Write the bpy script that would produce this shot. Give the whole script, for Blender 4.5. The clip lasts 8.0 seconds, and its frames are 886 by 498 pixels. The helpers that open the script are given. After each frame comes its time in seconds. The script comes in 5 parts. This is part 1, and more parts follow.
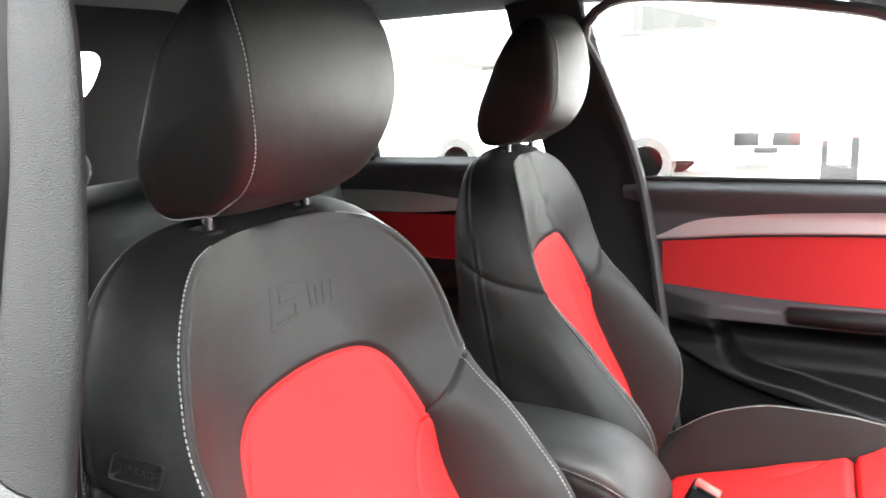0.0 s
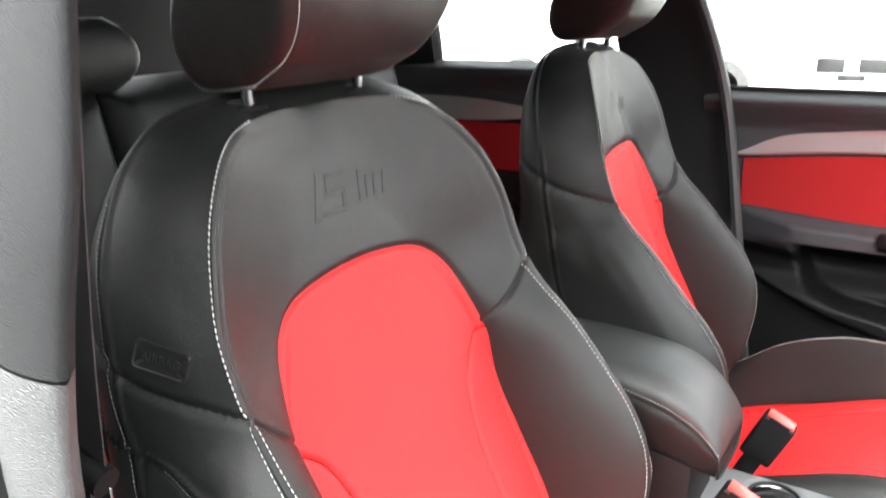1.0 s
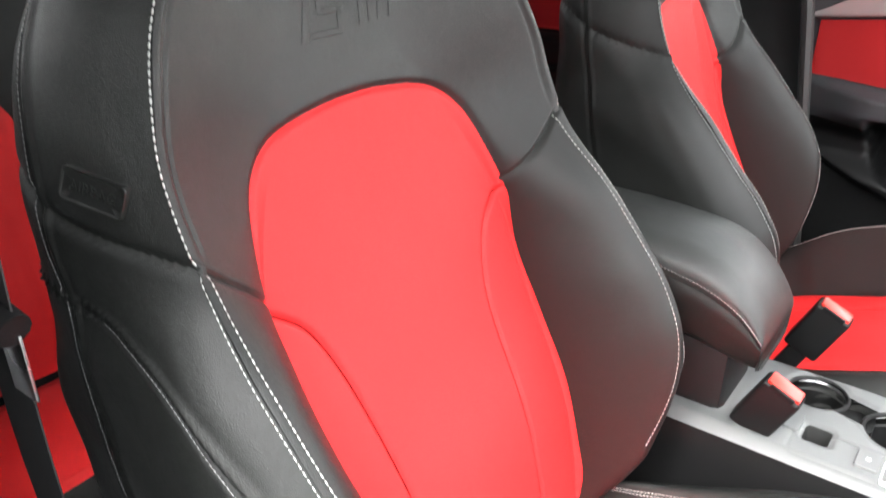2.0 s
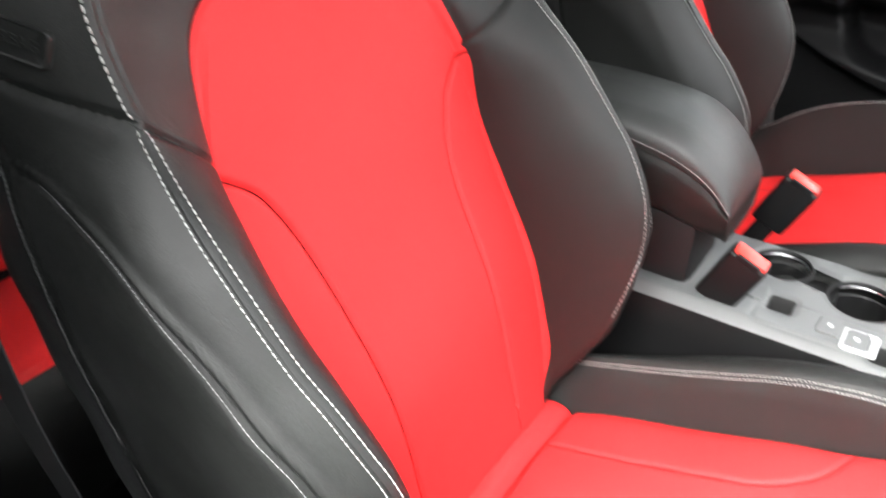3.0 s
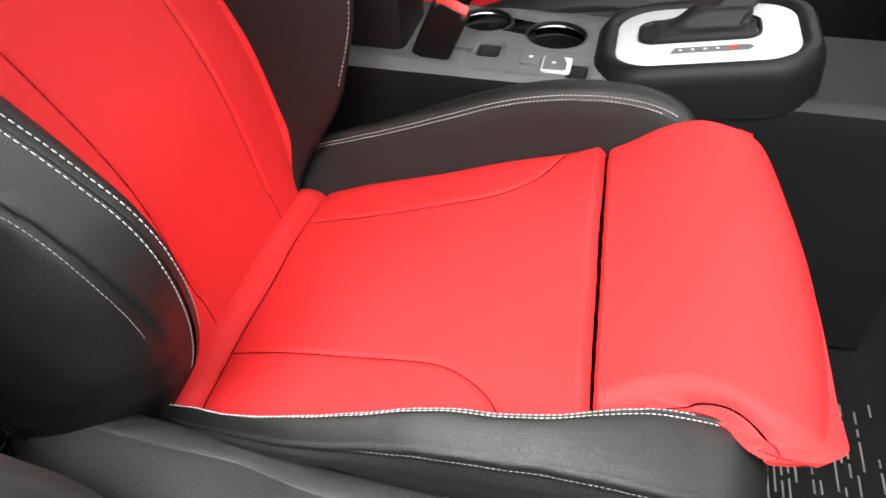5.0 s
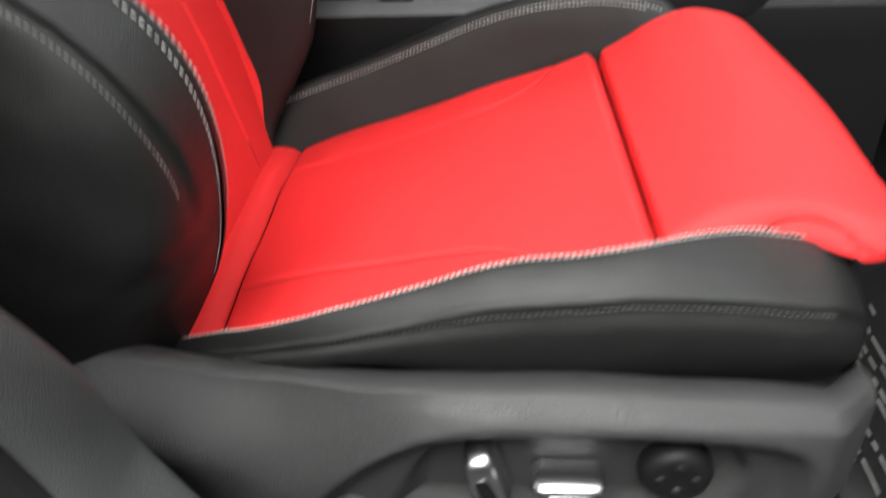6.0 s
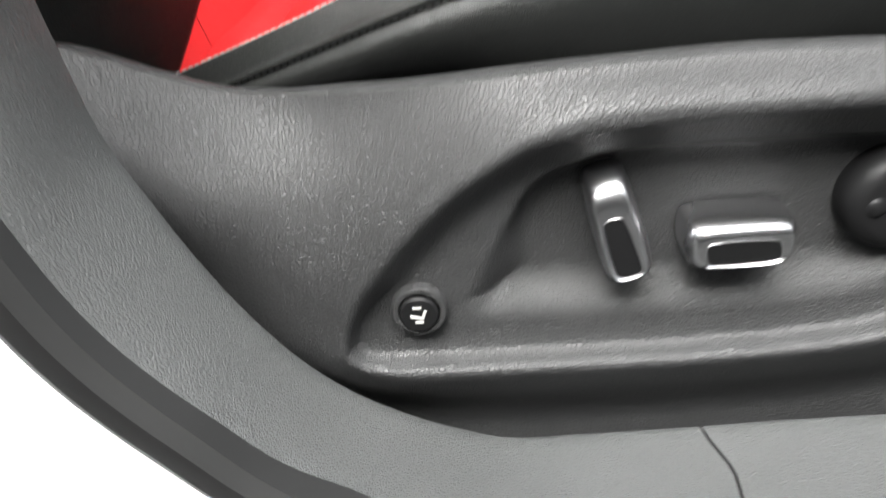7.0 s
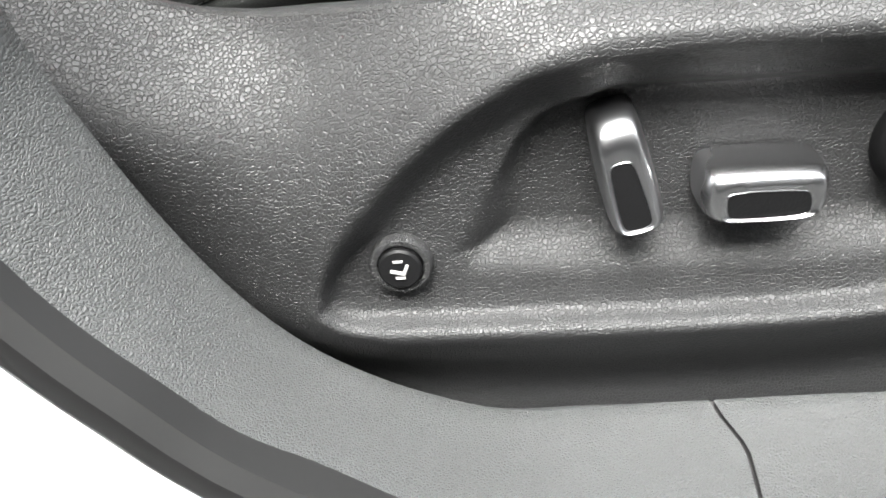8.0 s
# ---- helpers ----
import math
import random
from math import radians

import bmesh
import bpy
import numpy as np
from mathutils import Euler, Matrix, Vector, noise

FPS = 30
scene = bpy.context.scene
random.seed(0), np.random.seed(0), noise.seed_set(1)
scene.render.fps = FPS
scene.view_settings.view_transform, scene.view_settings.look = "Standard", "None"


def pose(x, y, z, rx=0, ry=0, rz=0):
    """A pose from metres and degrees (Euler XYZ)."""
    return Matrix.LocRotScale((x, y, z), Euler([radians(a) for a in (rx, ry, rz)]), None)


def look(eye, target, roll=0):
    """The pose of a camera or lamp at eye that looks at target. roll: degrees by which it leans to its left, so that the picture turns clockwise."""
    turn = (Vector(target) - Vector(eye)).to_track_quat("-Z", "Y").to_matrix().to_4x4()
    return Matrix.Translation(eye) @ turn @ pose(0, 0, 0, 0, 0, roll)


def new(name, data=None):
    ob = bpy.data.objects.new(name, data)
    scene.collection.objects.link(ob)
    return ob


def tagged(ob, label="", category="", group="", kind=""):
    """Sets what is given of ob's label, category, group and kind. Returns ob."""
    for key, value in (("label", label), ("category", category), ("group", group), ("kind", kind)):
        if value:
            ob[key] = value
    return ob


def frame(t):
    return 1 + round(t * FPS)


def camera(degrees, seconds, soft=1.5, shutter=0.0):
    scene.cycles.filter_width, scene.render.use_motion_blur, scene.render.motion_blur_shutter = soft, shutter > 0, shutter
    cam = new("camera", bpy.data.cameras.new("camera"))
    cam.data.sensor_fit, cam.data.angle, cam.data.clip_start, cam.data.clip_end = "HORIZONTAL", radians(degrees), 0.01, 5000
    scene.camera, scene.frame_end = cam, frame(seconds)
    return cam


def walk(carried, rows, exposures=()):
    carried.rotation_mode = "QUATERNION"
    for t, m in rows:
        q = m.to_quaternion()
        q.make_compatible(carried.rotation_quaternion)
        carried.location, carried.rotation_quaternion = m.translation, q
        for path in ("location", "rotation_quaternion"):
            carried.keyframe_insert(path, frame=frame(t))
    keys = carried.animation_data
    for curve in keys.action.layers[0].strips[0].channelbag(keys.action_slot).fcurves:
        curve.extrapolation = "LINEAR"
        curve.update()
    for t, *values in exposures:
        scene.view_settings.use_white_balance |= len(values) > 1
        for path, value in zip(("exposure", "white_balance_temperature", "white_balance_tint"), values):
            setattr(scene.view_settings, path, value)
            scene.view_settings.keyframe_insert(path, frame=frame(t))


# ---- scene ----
cam = camera(59.1, 8.0, shutter=0.5)
PATH = [
    (0, (0.036, 0.075, 1.427), (-0.912, 1.784, 1.002), -2.8),
    (0.5, (0.036, 0.093, 1.411), (-1.003, 1.745, 0.974), -3.4),
    (1, (-0.007, 0.14, 1.375), (-1.061, 1.727, 0.766), -1.6),
    (1.5, (-0.052, 0.212, 1.338), (-1.093, 1.752, 0.599), -0.9),
    (1.7, (-0.05, 0.23, 1.324), (-1.117, 1.712, 0.509), -0.2),
    (2.8, (-0.013, 0.249, 1.267), (-1.054, 1.608, 0.233), -0.7),
    (3, (-0.031, 0.25, 1.263), (-0.99, 1.62, 0.165), -0.4),
    (3.5, (-0.023, 0.24, 1.226), (-0.822, 1.614, 0.012), 1.1),
    (4, (0.018, 0.227, 1.189), (-0.673, 1.59, -0.102), 0.3),
    (4.5, (0.04, 0.206, 1.184), (-0.461, 1.612, -0.147), -0.3),
    (4.7, (0.05, 0.191, 1.181), (-0.39, 1.606, -0.162), -0.6),
    (5.8, (-0.026, 0.11, 1.065), (-0.265, 1.711, -0.109), -4.2),
    (6, (-0.061, 0.09, 1.004), (-0.211, 1.716, -0.151), -3.1),
    (6.2, (-0.091, 0.09, 0.925), (-0.24, 1.691, -0.264), -4.2),
    (6.5, (-0.106, 0.08, 0.822), (-0.264, 1.746, -0.273), -2.6),
    (7, (-0.134, 0.113, 0.712), (-0.277, 1.858, -0.254), -6.2),
    (7.5, (-0.146, 0.149, 0.668), (-0.271, 1.881, -0.325), -4.6),
    (8, (-0.13, 0.148, 0.678), (-0.281, 1.858, -0.348), -5.3),
]
EXPOSURES = [(0.0, 4.65, 6500, 8), (1.5, 4.6, 6500, 8), (3.5, 3.85, 6500, 8), (4.5, 3.2, 6500, 8), (5.8, 2.45, 6500, 8), (6.5, 2.75, 6500, 8), (7.0, 3.25, 6500, 8), (7.5, 3.6, 6500, 8), (8.0, 3.65, 6500, 8)]
walk(cam, [(t, look(eye, target, roll)) for t, eye, target, roll in PATH], EXPOSURES)

# ---- world and light ----
world = bpy.data.worlds.new("sky")
scene.world = world
world.use_nodes = True
wn = world.node_tree.nodes
sky = wn.new("ShaderNodeTexSky")
sky.sky_type, sky.sun_disc = "NISHITA", False
sky.sun_elevation, sky.sun_rotation = radians(58.5), radians(191)
sky.dust_density, sky.ozone_density = 6.0, 0.5
pale = wn.new("ShaderNodeHueSaturation")
pale.inputs["Saturation"].default_value = 0.12
world.node_tree.links.new(sky.outputs[0], pale.inputs["Color"])
world.node_tree.links.new(pale.outputs[0], wn["Background"].inputs[0])
wn["Background"].inputs[1].default_value = 0.15
sun_data = bpy.data.lights.new("sun", "SUN")
sun_data.energy, sun_data.angle, sun_data.color = 0.3, radians(70), (1.0, 0.97, 0.93)
sun = new("sun", sun_data)
sun.matrix_world = look((-0.15, -0.75, 1.25), (0, 0, 0))

# daylight that falls in through the windscreen
glow = bpy.data.lights.new("windscreen_light", "AREA")
glow.shape, glow.size, glow.size_y, glow.energy, glow.color = "RECTANGLE", 0.7, 0.4, 0.12, (1.0, 0.99, 0.97)
windscreen_light = new("windscreen_light", glow)
windscreen_light.matrix_world = look((0.34, 1.42, 1.5), (-0.45, 0.95, 0.75))

# daylight that falls in through the far front window
glow = bpy.data.lights.new("window_light", "AREA")
glow.shape, glow.size, glow.size_y, glow.energy, glow.color = "RECTANGLE", 0.5, 0.26, 0.22, (0.98, 0.99, 1.0)
window_light = new("window_light", glow)
window_light.matrix_world = look((0.36, 1.83, 1.33), (-0.35, 0.85, 0.75))

# ---- materials ----


def material(name, color, rough=0.5, metal=0.0, vary=0.08, bump=0.0, scale=400.0, stain=6.0, kind="noise", coat=0.0, spec=0.5, crease=0.0, edge=0.28):
    """A surface with fine relief, and colour and gloss that vary at two scales, in metres."""
    m = bpy.data.materials.new(name)
    m.use_nodes = True
    nt = m.node_tree
    b = nt.nodes["Principled BSDF"]
    tc = nt.nodes.new("ShaderNodeTexCoord")
    big = nt.nodes.new("ShaderNodeTexNoise")
    big.inputs["Scale"].default_value, big.inputs["Detail"].default_value = stain, 4
    nt.links.new(tc.outputs["Object"], big.inputs["Vector"])
    fine = nt.nodes.new("ShaderNodeTexNoise" if kind == "noise" else "ShaderNodeTexVoronoi")
    fine.inputs["Scale"].default_value = scale
    if kind == "noise":
        fine.inputs["Detail"].default_value = 3
        fine_out = fine.outputs[0]
    else:
        fine.feature = "DISTANCE_TO_EDGE" if kind == "cells" else "F1"
        warp = nt.nodes.new("ShaderNodeTexNoise")
        warp.inputs["Scale"].default_value = scale * 0.6
        mixv = nt.nodes.new("ShaderNodeVectorMath")
        mixv.operation = "MULTIPLY_ADD"
        mixv.inputs[1].default_value = (0.7 / scale,) * 3
        nt.links.new(tc.outputs["Object"], warp.inputs["Vector"])
        nt.links.new(warp.outputs["Color"], mixv.inputs[0])
        nt.links.new(tc.outputs["Object"], mixv.inputs[2])
        nt.links.new(mixv.outputs[0], fine.inputs["Vector"])
        fine_out = fine.outputs["Distance"]
    if kind in ("noise",):
        nt.links.new(tc.outputs["Object"], fine.inputs["Vector"])
    ramp = nt.nodes.new("ShaderNodeMix")
    ramp.data_type = "RGBA"
    ramp.inputs["A"].default_value = (*[c * (1 - vary) for c in color], 1)
    ramp.inputs["B"].default_value = (*[min(1, c * (1 + vary)) for c in color], 1)
    nt.links.new(big.outputs[0], ramp.inputs["Factor"])
    nt.links.new(ramp.outputs["Result"], b.inputs["Base Color"])
    rr = nt.nodes.new("ShaderNodeMapRange")
    rr.inputs["To Min"].default_value, rr.inputs["To Max"].default_value = max(0.02, rough - 0.06), min(1, rough + 0.06)
    nt.links.new(big.outputs[0], rr.inputs["Value"])
    nt.links.new(rr.outputs[0], b.inputs["Roughness"])
    b.inputs["Metallic"].default_value = metal
    b.inputs["Coat Weight"].default_value = coat
    b.inputs["Specular IOR Level"].default_value = spec
    if bump:
        bp = nt.nodes.new("ShaderNodeBump")
        bp.inputs["Strength"].default_value, bp.inputs["Distance"].default_value = 1.0, bump
        if kind == "cells":
            sm = nt.nodes.new("ShaderNodeMapRange")
            sm.interpolation_type = "SMOOTHSTEP"
            sm.inputs["From Max"].default_value = edge
            nt.links.new(fine_out, sm.inputs["Value"])
            nt.links.new(sm.outputs[0], bp.inputs["Height"])
        else:
            nt.links.new(fine_out, bp.inputs["Height"])
        nt.links.new(bp.outputs[0], b.inputs["Normal"])
        if crease:
            soft = nt.nodes.new("ShaderNodeTexNoise")
            soft.inputs["Scale"].default_value, soft.inputs["Detail"].default_value, soft.inputs["Distortion"].default_value = 38.0, 4, 0.3
            nt.links.new(tc.outputs["Object"], soft.inputs["Vector"])
            fold = nt.nodes.new("ShaderNodeBump")
            fold.inputs["Strength"].default_value, fold.inputs["Distance"].default_value = 1.0, crease
            nt.links.new(soft.outputs[0], fold.inputs["Height"])
            nt.links.new(fold.outputs[0], bp.inputs["Normal"])
    return m


LEATHER = material("black_leather", (0.0094, 0.0100, 0.0095), 0.43, spec=0.33, bump=0.00012, scale=800, kind="cells", vary=0.15, crease=0.0008)
# armrest lid only: window light on its top is put into the colour
LIT_LID_LEATHER = material("lit_lid_leather", (0.03, 0.031, 0.0305), 0.42, spec=0.5, bump=0.00012, scale=800, kind="cells", vary=0.1, crease=0.0006)
RED = material("red_leather", (0.62, 0.022, 0.0235), 0.6, spec=0.22, bump=0.0001, scale=800, kind="cells", vary=0.05, crease=0.0009)
RED_INLAY = material("dark_red_door_leather", (0.36, 0.014, 0.016), 0.65, spec=0.2, bump=0.0001, scale=800, kind="cells", vary=0.06)
TRIM_GREY = material("grained_grey_plastic", (0.056, 0.058, 0.058), 0.6, spec=0.4, bump=0.00042, scale=640, kind="cells", vary=0.06)
PANEL = material("grained_dark_plastic", (0.023, 0.0232, 0.0235), 0.5, spec=0.5, bump=0.00028, scale=480, kind="cells", vary=0.08, edge=0.16)
DARK = material("dark_plastic", (0.0065, 0.0065, 0.0068), 0.5, spec=0.22, bump=0.0002, scale=700)
SOFT_TRIM = material("soft_dark_door_trim", (0.042, 0.044, 0.048), 0.5, spec=0.5, bump=0.0002, scale=700, kind="cells")
SEAL = material("grey_rubber_seal", (0.035, 0.036, 0.036), 0.5, vary=0.1)
RUBBER = material("black_rubber", (0.007, 0.007, 0.007), 0.6)
CARPET = material("dark_carpet", (0.006, 0.006, 0.0063), 0.95, spec=0.1, bump=0.002, scale=600, vary=0.3)
FABRIC = material("dark_headliner_fabric", (0.009, 0.009, 0.0095), 0.95, spec=0.1, bump=0.0003, scale=900)
CHROME = material("satin_chrome", (0.52, 0.52, 0.53), 0.27, metal=1.0, vary=0.03)
DARK_CHROME = material("dark_chrome", (0.16, 0.16, 0.165), 0.25, metal=1.0, vary=0.05)
ALU = material("brushed_aluminium_inlay", (0.42, 0.405, 0.4), 0.38, metal=0.4, vary=0.05)
CONSOLE_GREY = material("satin_grey_console", (0.1, 0.103, 0.103), 0.42, spec=0.5, bump=0.0001, scale=900, vary=0.04)
PLATE = material("selector_plate_aluminium", (0.78, 0.79, 0.8), 0.32, metal=0.3, vary=0.03)
PALE_GLASS = material("sky_lit_car_glass", (0.45, 0.47, 0.48), 0.1, vary=0.05)
SILVER = material("silver_painted_plastic", (0.62, 0.63, 0.64), 0.3, vary=0.03)
PAVING = material("pale_paving", (0.6, 0.59, 0.57), 0.85, bump=0.002, scale=60, vary=0.12, stain=0.8)
THREAD = material("pale_grey_thread", (0.4, 0.4, 0.385), 0.8, vary=0.1)
DARK_THREAD = material("dark_grey_thread", (0.2, 0.2, 0.2), 0.8, vary=0.1)
PAINT = material("white_car_paint", (0.78, 0.79, 0.8), 0.15, coat=0.6, vary=0.02)
REDPLASTIC = material("red_plastic", (0.7, 0.04, 0.03), 0.35)
GROUND = material("worn_asphalt", (0.06, 0.06, 0.058), 0.9, bump=0.004, scale=40, vary=0.25, stain=0.6)
WEAVE = material("grey_woven_pillar_fabric", (0.019, 0.0195, 0.020), 0.95, spec=0.08, bump=0.0003, scale=700, kind="cells", vary=0.06)
WEBBING = material("black_belt_webbing", (0.012, 0.012, 0.013), 0.75, bump=0.0004, scale=700)
# for the added wall that shades the near side
SKY_BLOCK = material("dark_sky_block", (0.05, 0.05, 0.05), 0.9, spec=0.1, bump=0.003, scale=60, vary=0.2)
# near black: shade and tone against overexposure are put into the colour
SHADE_CONCRETE = material("shade_toned_concrete", (0.02, 0.02, 0.0192), 0.85, bump=0.003, scale=60, vary=0.2)
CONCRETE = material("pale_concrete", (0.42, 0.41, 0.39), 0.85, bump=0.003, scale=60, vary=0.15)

# ---- mesh helpers ----


def mesh_object(name, verts, faces, mat, parent=None, label="", smooth=True):
    me = bpy.data.meshes.new(name)
    me.from_pydata([tuple(map(float, v)) for v in verts], [], faces)
    me.validate()
    me.update()
    if smooth:
        me.polygons.foreach_set("use_smooth", [True] * len(me.polygons))
    me.materials.append(mat)
    ob = new(name, me)
    if parent:
        ob.parent = parent
    if label:
        ob["label"] = label
    return ob


def part(name, bm, mat, parent=None, label="", smooth=True):
    bmesh.ops.recalc_face_normals(bm, faces=bm.faces)
    me = bpy.data.meshes.new(name)
    bm.to_mesh(me)
    bm.free()
    if smooth:
        me.polygons.foreach_set("use_smooth", [True] * len(me.polygons))
        me.set_sharp_from_angle(angle=radians(40))
    me.materials.append(mat)
    ob = new(name, me)
    if parent:
        ob.parent = parent
    if label:
        ob["label"] = label
    return ob


def thing(name, label, category, group="", kind=""):
    return tagged(new(name), label, category, group, kind)


def curve(points, n):
    """n points on a smooth line through the given ones (Catmull-Rom), evenly spaced along it."""
    p = np.array(points, float)
    q = np.vstack([2 * p[0] - p[1], p, 2 * p[-1] - p[-2]])
    out = []
    for i in range(len(p) - 1):
        a, b, c, d = q[i:i + 4]
        t = np.linspace(0, 1, 24, endpoint=False)[:, None]
        out.append(0.5 * (2 * b + (c - a) * t + (2 * a - 5 * b + 4 * c - d) * t ** 2 + (3 * b - a - 3 * c + d) * t ** 3))
    out = np.vstack(out + [p[-1:]])
    s = np.r_[0, np.cumsum(np.linalg.norm(np.diff(out, axis=0), axis=1))]
    u = np.linspace(0, s[-1], n)
    return np.stack([np.interp(u, s, out[:, k]) for k in range(out.shape[1])], axis=1)


def along(x, pts):
    """A smooth function through pairs of numbers."""
    p = np.array(pts, float)
    xs = np.linspace(p[0, 0], p[-1, 0], 400)
    m = np.gradient(p[:, 1], p[:, 0])
    i = np.clip(np.searchsorted(p[:, 0], xs) - 1, 0, len(p) - 2)
    h = p[i + 1, 0] - p[i, 0]
    t = (xs - p[i, 0]) / h
    ys = (2 * t ** 3 - 3 * t ** 2 + 1) * p[i, 1] + (t ** 3 - 2 * t ** 2 + t) * h * m[i] + (3 * t ** 2 - 2 * t ** 3) * p[i + 1, 1] + (t ** 3 - t ** 2) * h * m[i + 1]
    return np.interp(x, xs, ys)


def line_distance(x, y, poly, closed=False):
    """The distance of points from a line in the plane; inside a closed one it is negative."""
    poly = np.array(poly, float)
    if closed:
        poly = np.vstack([poly, poly[:1]])
    shape = np.shape(x)
    x, y = np.ravel(x), np.ravel(y)
    best = np.full(x.shape, 1e9)
    inside = np.zeros(x.shape, bool)
    for (ax, ay), (bx, by) in zip(poly[:-1], poly[1:]):
        dx, dy = bx - ax, by - ay
        t = np.clip(((x - ax) * dx + (y - ay) * dy) / (dx * dx + dy * dy + 1e-12), 0, 1)
        best = np.minimum(best, (x - ax - t * dx) ** 2 + (y - ay - t * dy) ** 2)
        if closed:
            cross = ((ay > y) != (by > y)) & (x < (bx - ax) * (y - ay) / (by - ay + 1e-12) + ax)
            inside ^= cross
    best = np.sqrt(best)
    return (np.where(inside, -best, best) if closed else best).reshape(shape)


def smooth_step(a, b, x):
    t = np.clip((x - a) / (b - a), 0, 1)
    return t * t * (3 - 2 * t)


def cut_grid(name, grid, fields, mat, parent=None, label="", flip=False):
    """A sheet from a grid of places, kept where all the fields are negative, with clean edges."""
    n, m = grid.shape[:2]
    vals = np.concatenate([grid] + [f[..., None] for f in fields], axis=2)
    verts, index, faces = [], {}, []

    def vert(v):
        key = (round(v[0] * 2e5), round(v[1] * 2e5), round(v[2] * 2e5))
        if key not in index:
            index[key] = len(verts)
            verts.append(v[:3])
        return index[key]

    k = len(fields)
    keep = np.ones((n - 1, m - 1), bool)
    for j in range(k):
        f = fields[j]
        lo = np.minimum(np.minimum(f[:-1, :-1], f[1:, :-1]), np.minimum(f[:-1, 1:], f[1:, 1:]))
        keep &= lo < 0
    for i, j in zip(*np.nonzero(keep)):
        poly = [vals[i, j], vals[i + 1, j], vals[i + 1, j + 1], vals[i, j + 1]]
        for f in range(3, 3 + k):
            if all(p[f] <= 0 for p in poly):
                continue
            out = []
            for a, b in zip(poly, poly[1:] + poly[:1]):
                if a[f] <= 0:
                    out.append(a)
                if (a[f] < 0) != (b[f] < 0) and a[f] != b[f]:
                    out.append(a + (b - a) * (a[f] / (a[f] - b[f])))
            poly = out
            if len(poly) < 3:
                break
        if len(poly) < 3:
            continue
        ids = []
        for p in poly:
            q = vert(p)
            if q not in ids:
                ids.append(q)
        if len(ids) >= 3:
            faces.append(ids[::-1] if flip else ids)
    return mesh_object(name, verts, faces, mat, parent, label)


def loft(name, rings, mat, parent=None, label="", closed=True, caps=True, flip=False):
    """A skin over rings of equal length."""
    n = len(rings[0])
    verts = [p for r in rings for p in r]
    faces = []
    for i in range(len(rings) - 1):
        for j in range(n if closed else n - 1):
            k = (j + 1) % n
            faces.append([i * n + j, i * n + k, (i + 1) * n + k, (i + 1) * n + j])
    if caps and closed:
        faces.append(list(range(n))[::-1])
        faces.append([(len(rings) - 1) * n + j for j in range(n)])
    bm = bmesh.new()
    vs = [bm.verts.new(v) for v in verts]
    for f in faces:
        if len({tuple(np.round(verts[i], 6)) for i in f}) >= 3:
            bm.faces.new([vs[i] for i in f])
    bmesh.ops.remove_doubles(bm, verts=bm.verts, dist=1e-6)
    if not closed and flip:
        bmesh.ops.reverse_faces(bm, faces=bm.faces)
    return part(name, bm, mat, parent, label)


def tube(name, points, radius, mat, parent=None, label="", sides=8, n=0):
    """A round bar along a line."""
    pts = curve(points, n) if n else np.array([tuple(p) for p in points], float)
    rings = []
    a = np.array((0.31, 0.53, 0.79))
    for i, p in enumerate(pts):
        d = pts[min(i + 1, len(pts) - 1)] - pts[max(i - 1, 0)]
        d = d / np.linalg.norm(d)
        a = a - d * (a @ d)
        a /= np.linalg.norm(a)
        b = np.cross(d, a)
        rings.append([p + radius * (math.cos(2 * math.pi * k / sides) * a + math.sin(2 * math.pi * k / sides) * b) for k in range(sides)])
    return loft(name, rings, mat, parent, label)


def box(name, lo, hi, mat, parent=None, label="", bevel=0.004, m=None, segments=2):
    """A block with rounded edges."""
    bm = bmesh.new()
    bmesh.ops.create_cube(bm, size=1)
    for v in bm.verts:
        v.co = Vector([l + (h - l) * (c + 0.5) for l, h, c in zip(lo, hi, v.co)])
    if bevel:
        bmesh.ops.bevel(bm, geom=bm.edges[:] + bm.verts[:], offset=bevel, segments=segments, profile=0.5, affect="EDGES")
    if m is not None:
        bm.transform(m)
    return part(name, bm, mat, parent, label)


def stitches(name, lines, parent, length=0.0034, gap=0.0011, radius=0.00055, mat=None):
    """Rows of single stitches laid along lines on the leather."""
    verts, faces = [], []
    for pts in lines:
        pts = np.array(pts, float)
        s = np.r_[0, np.cumsum(np.linalg.norm(np.diff(pts, axis=0), axis=1))]
        for a in np.arange(0, s[-1] - length, length + gap):
            p, q = (np.array([np.interp(u, s, pts[:, k]) for k in range(3)]) for u in (a, a + length))
            d = (q - p) / (np.linalg.norm(q - p) + 1e-9)
            e = np.cross(d, (0.3, 0.5, 0.8))
            e /= np.linalg.norm(e)
            f = np.cross(d, e)
            base = len(verts)
            for c, r in ((p, 0.5), (p + d * length * 0.3, 1), (q - d * length * 0.3, 1), (q, 0.5)):
                for k in range(4):
                    ang = math.pi / 2 * k + 0.4
                    verts.append(c + radius * r * (math.cos(ang) * e + math.sin(ang) * f))
            for i in range(3):
                for k in range(4):
                    faces.append([base + 4 * i + k, base + 4 * i + (k + 1) % 4, base + 4 * i + 4 + (k + 1) % 4, base + 4 * i + 4 + k])
            faces.append([base + 3, base + 2, base + 1, base])
            faces.append([base + 12, base + 13, base + 14, base + 15])
    ob = mesh_object(name, verts, faces, mat or THREAD, parent)
    return tagged(ob, kind="stuff")

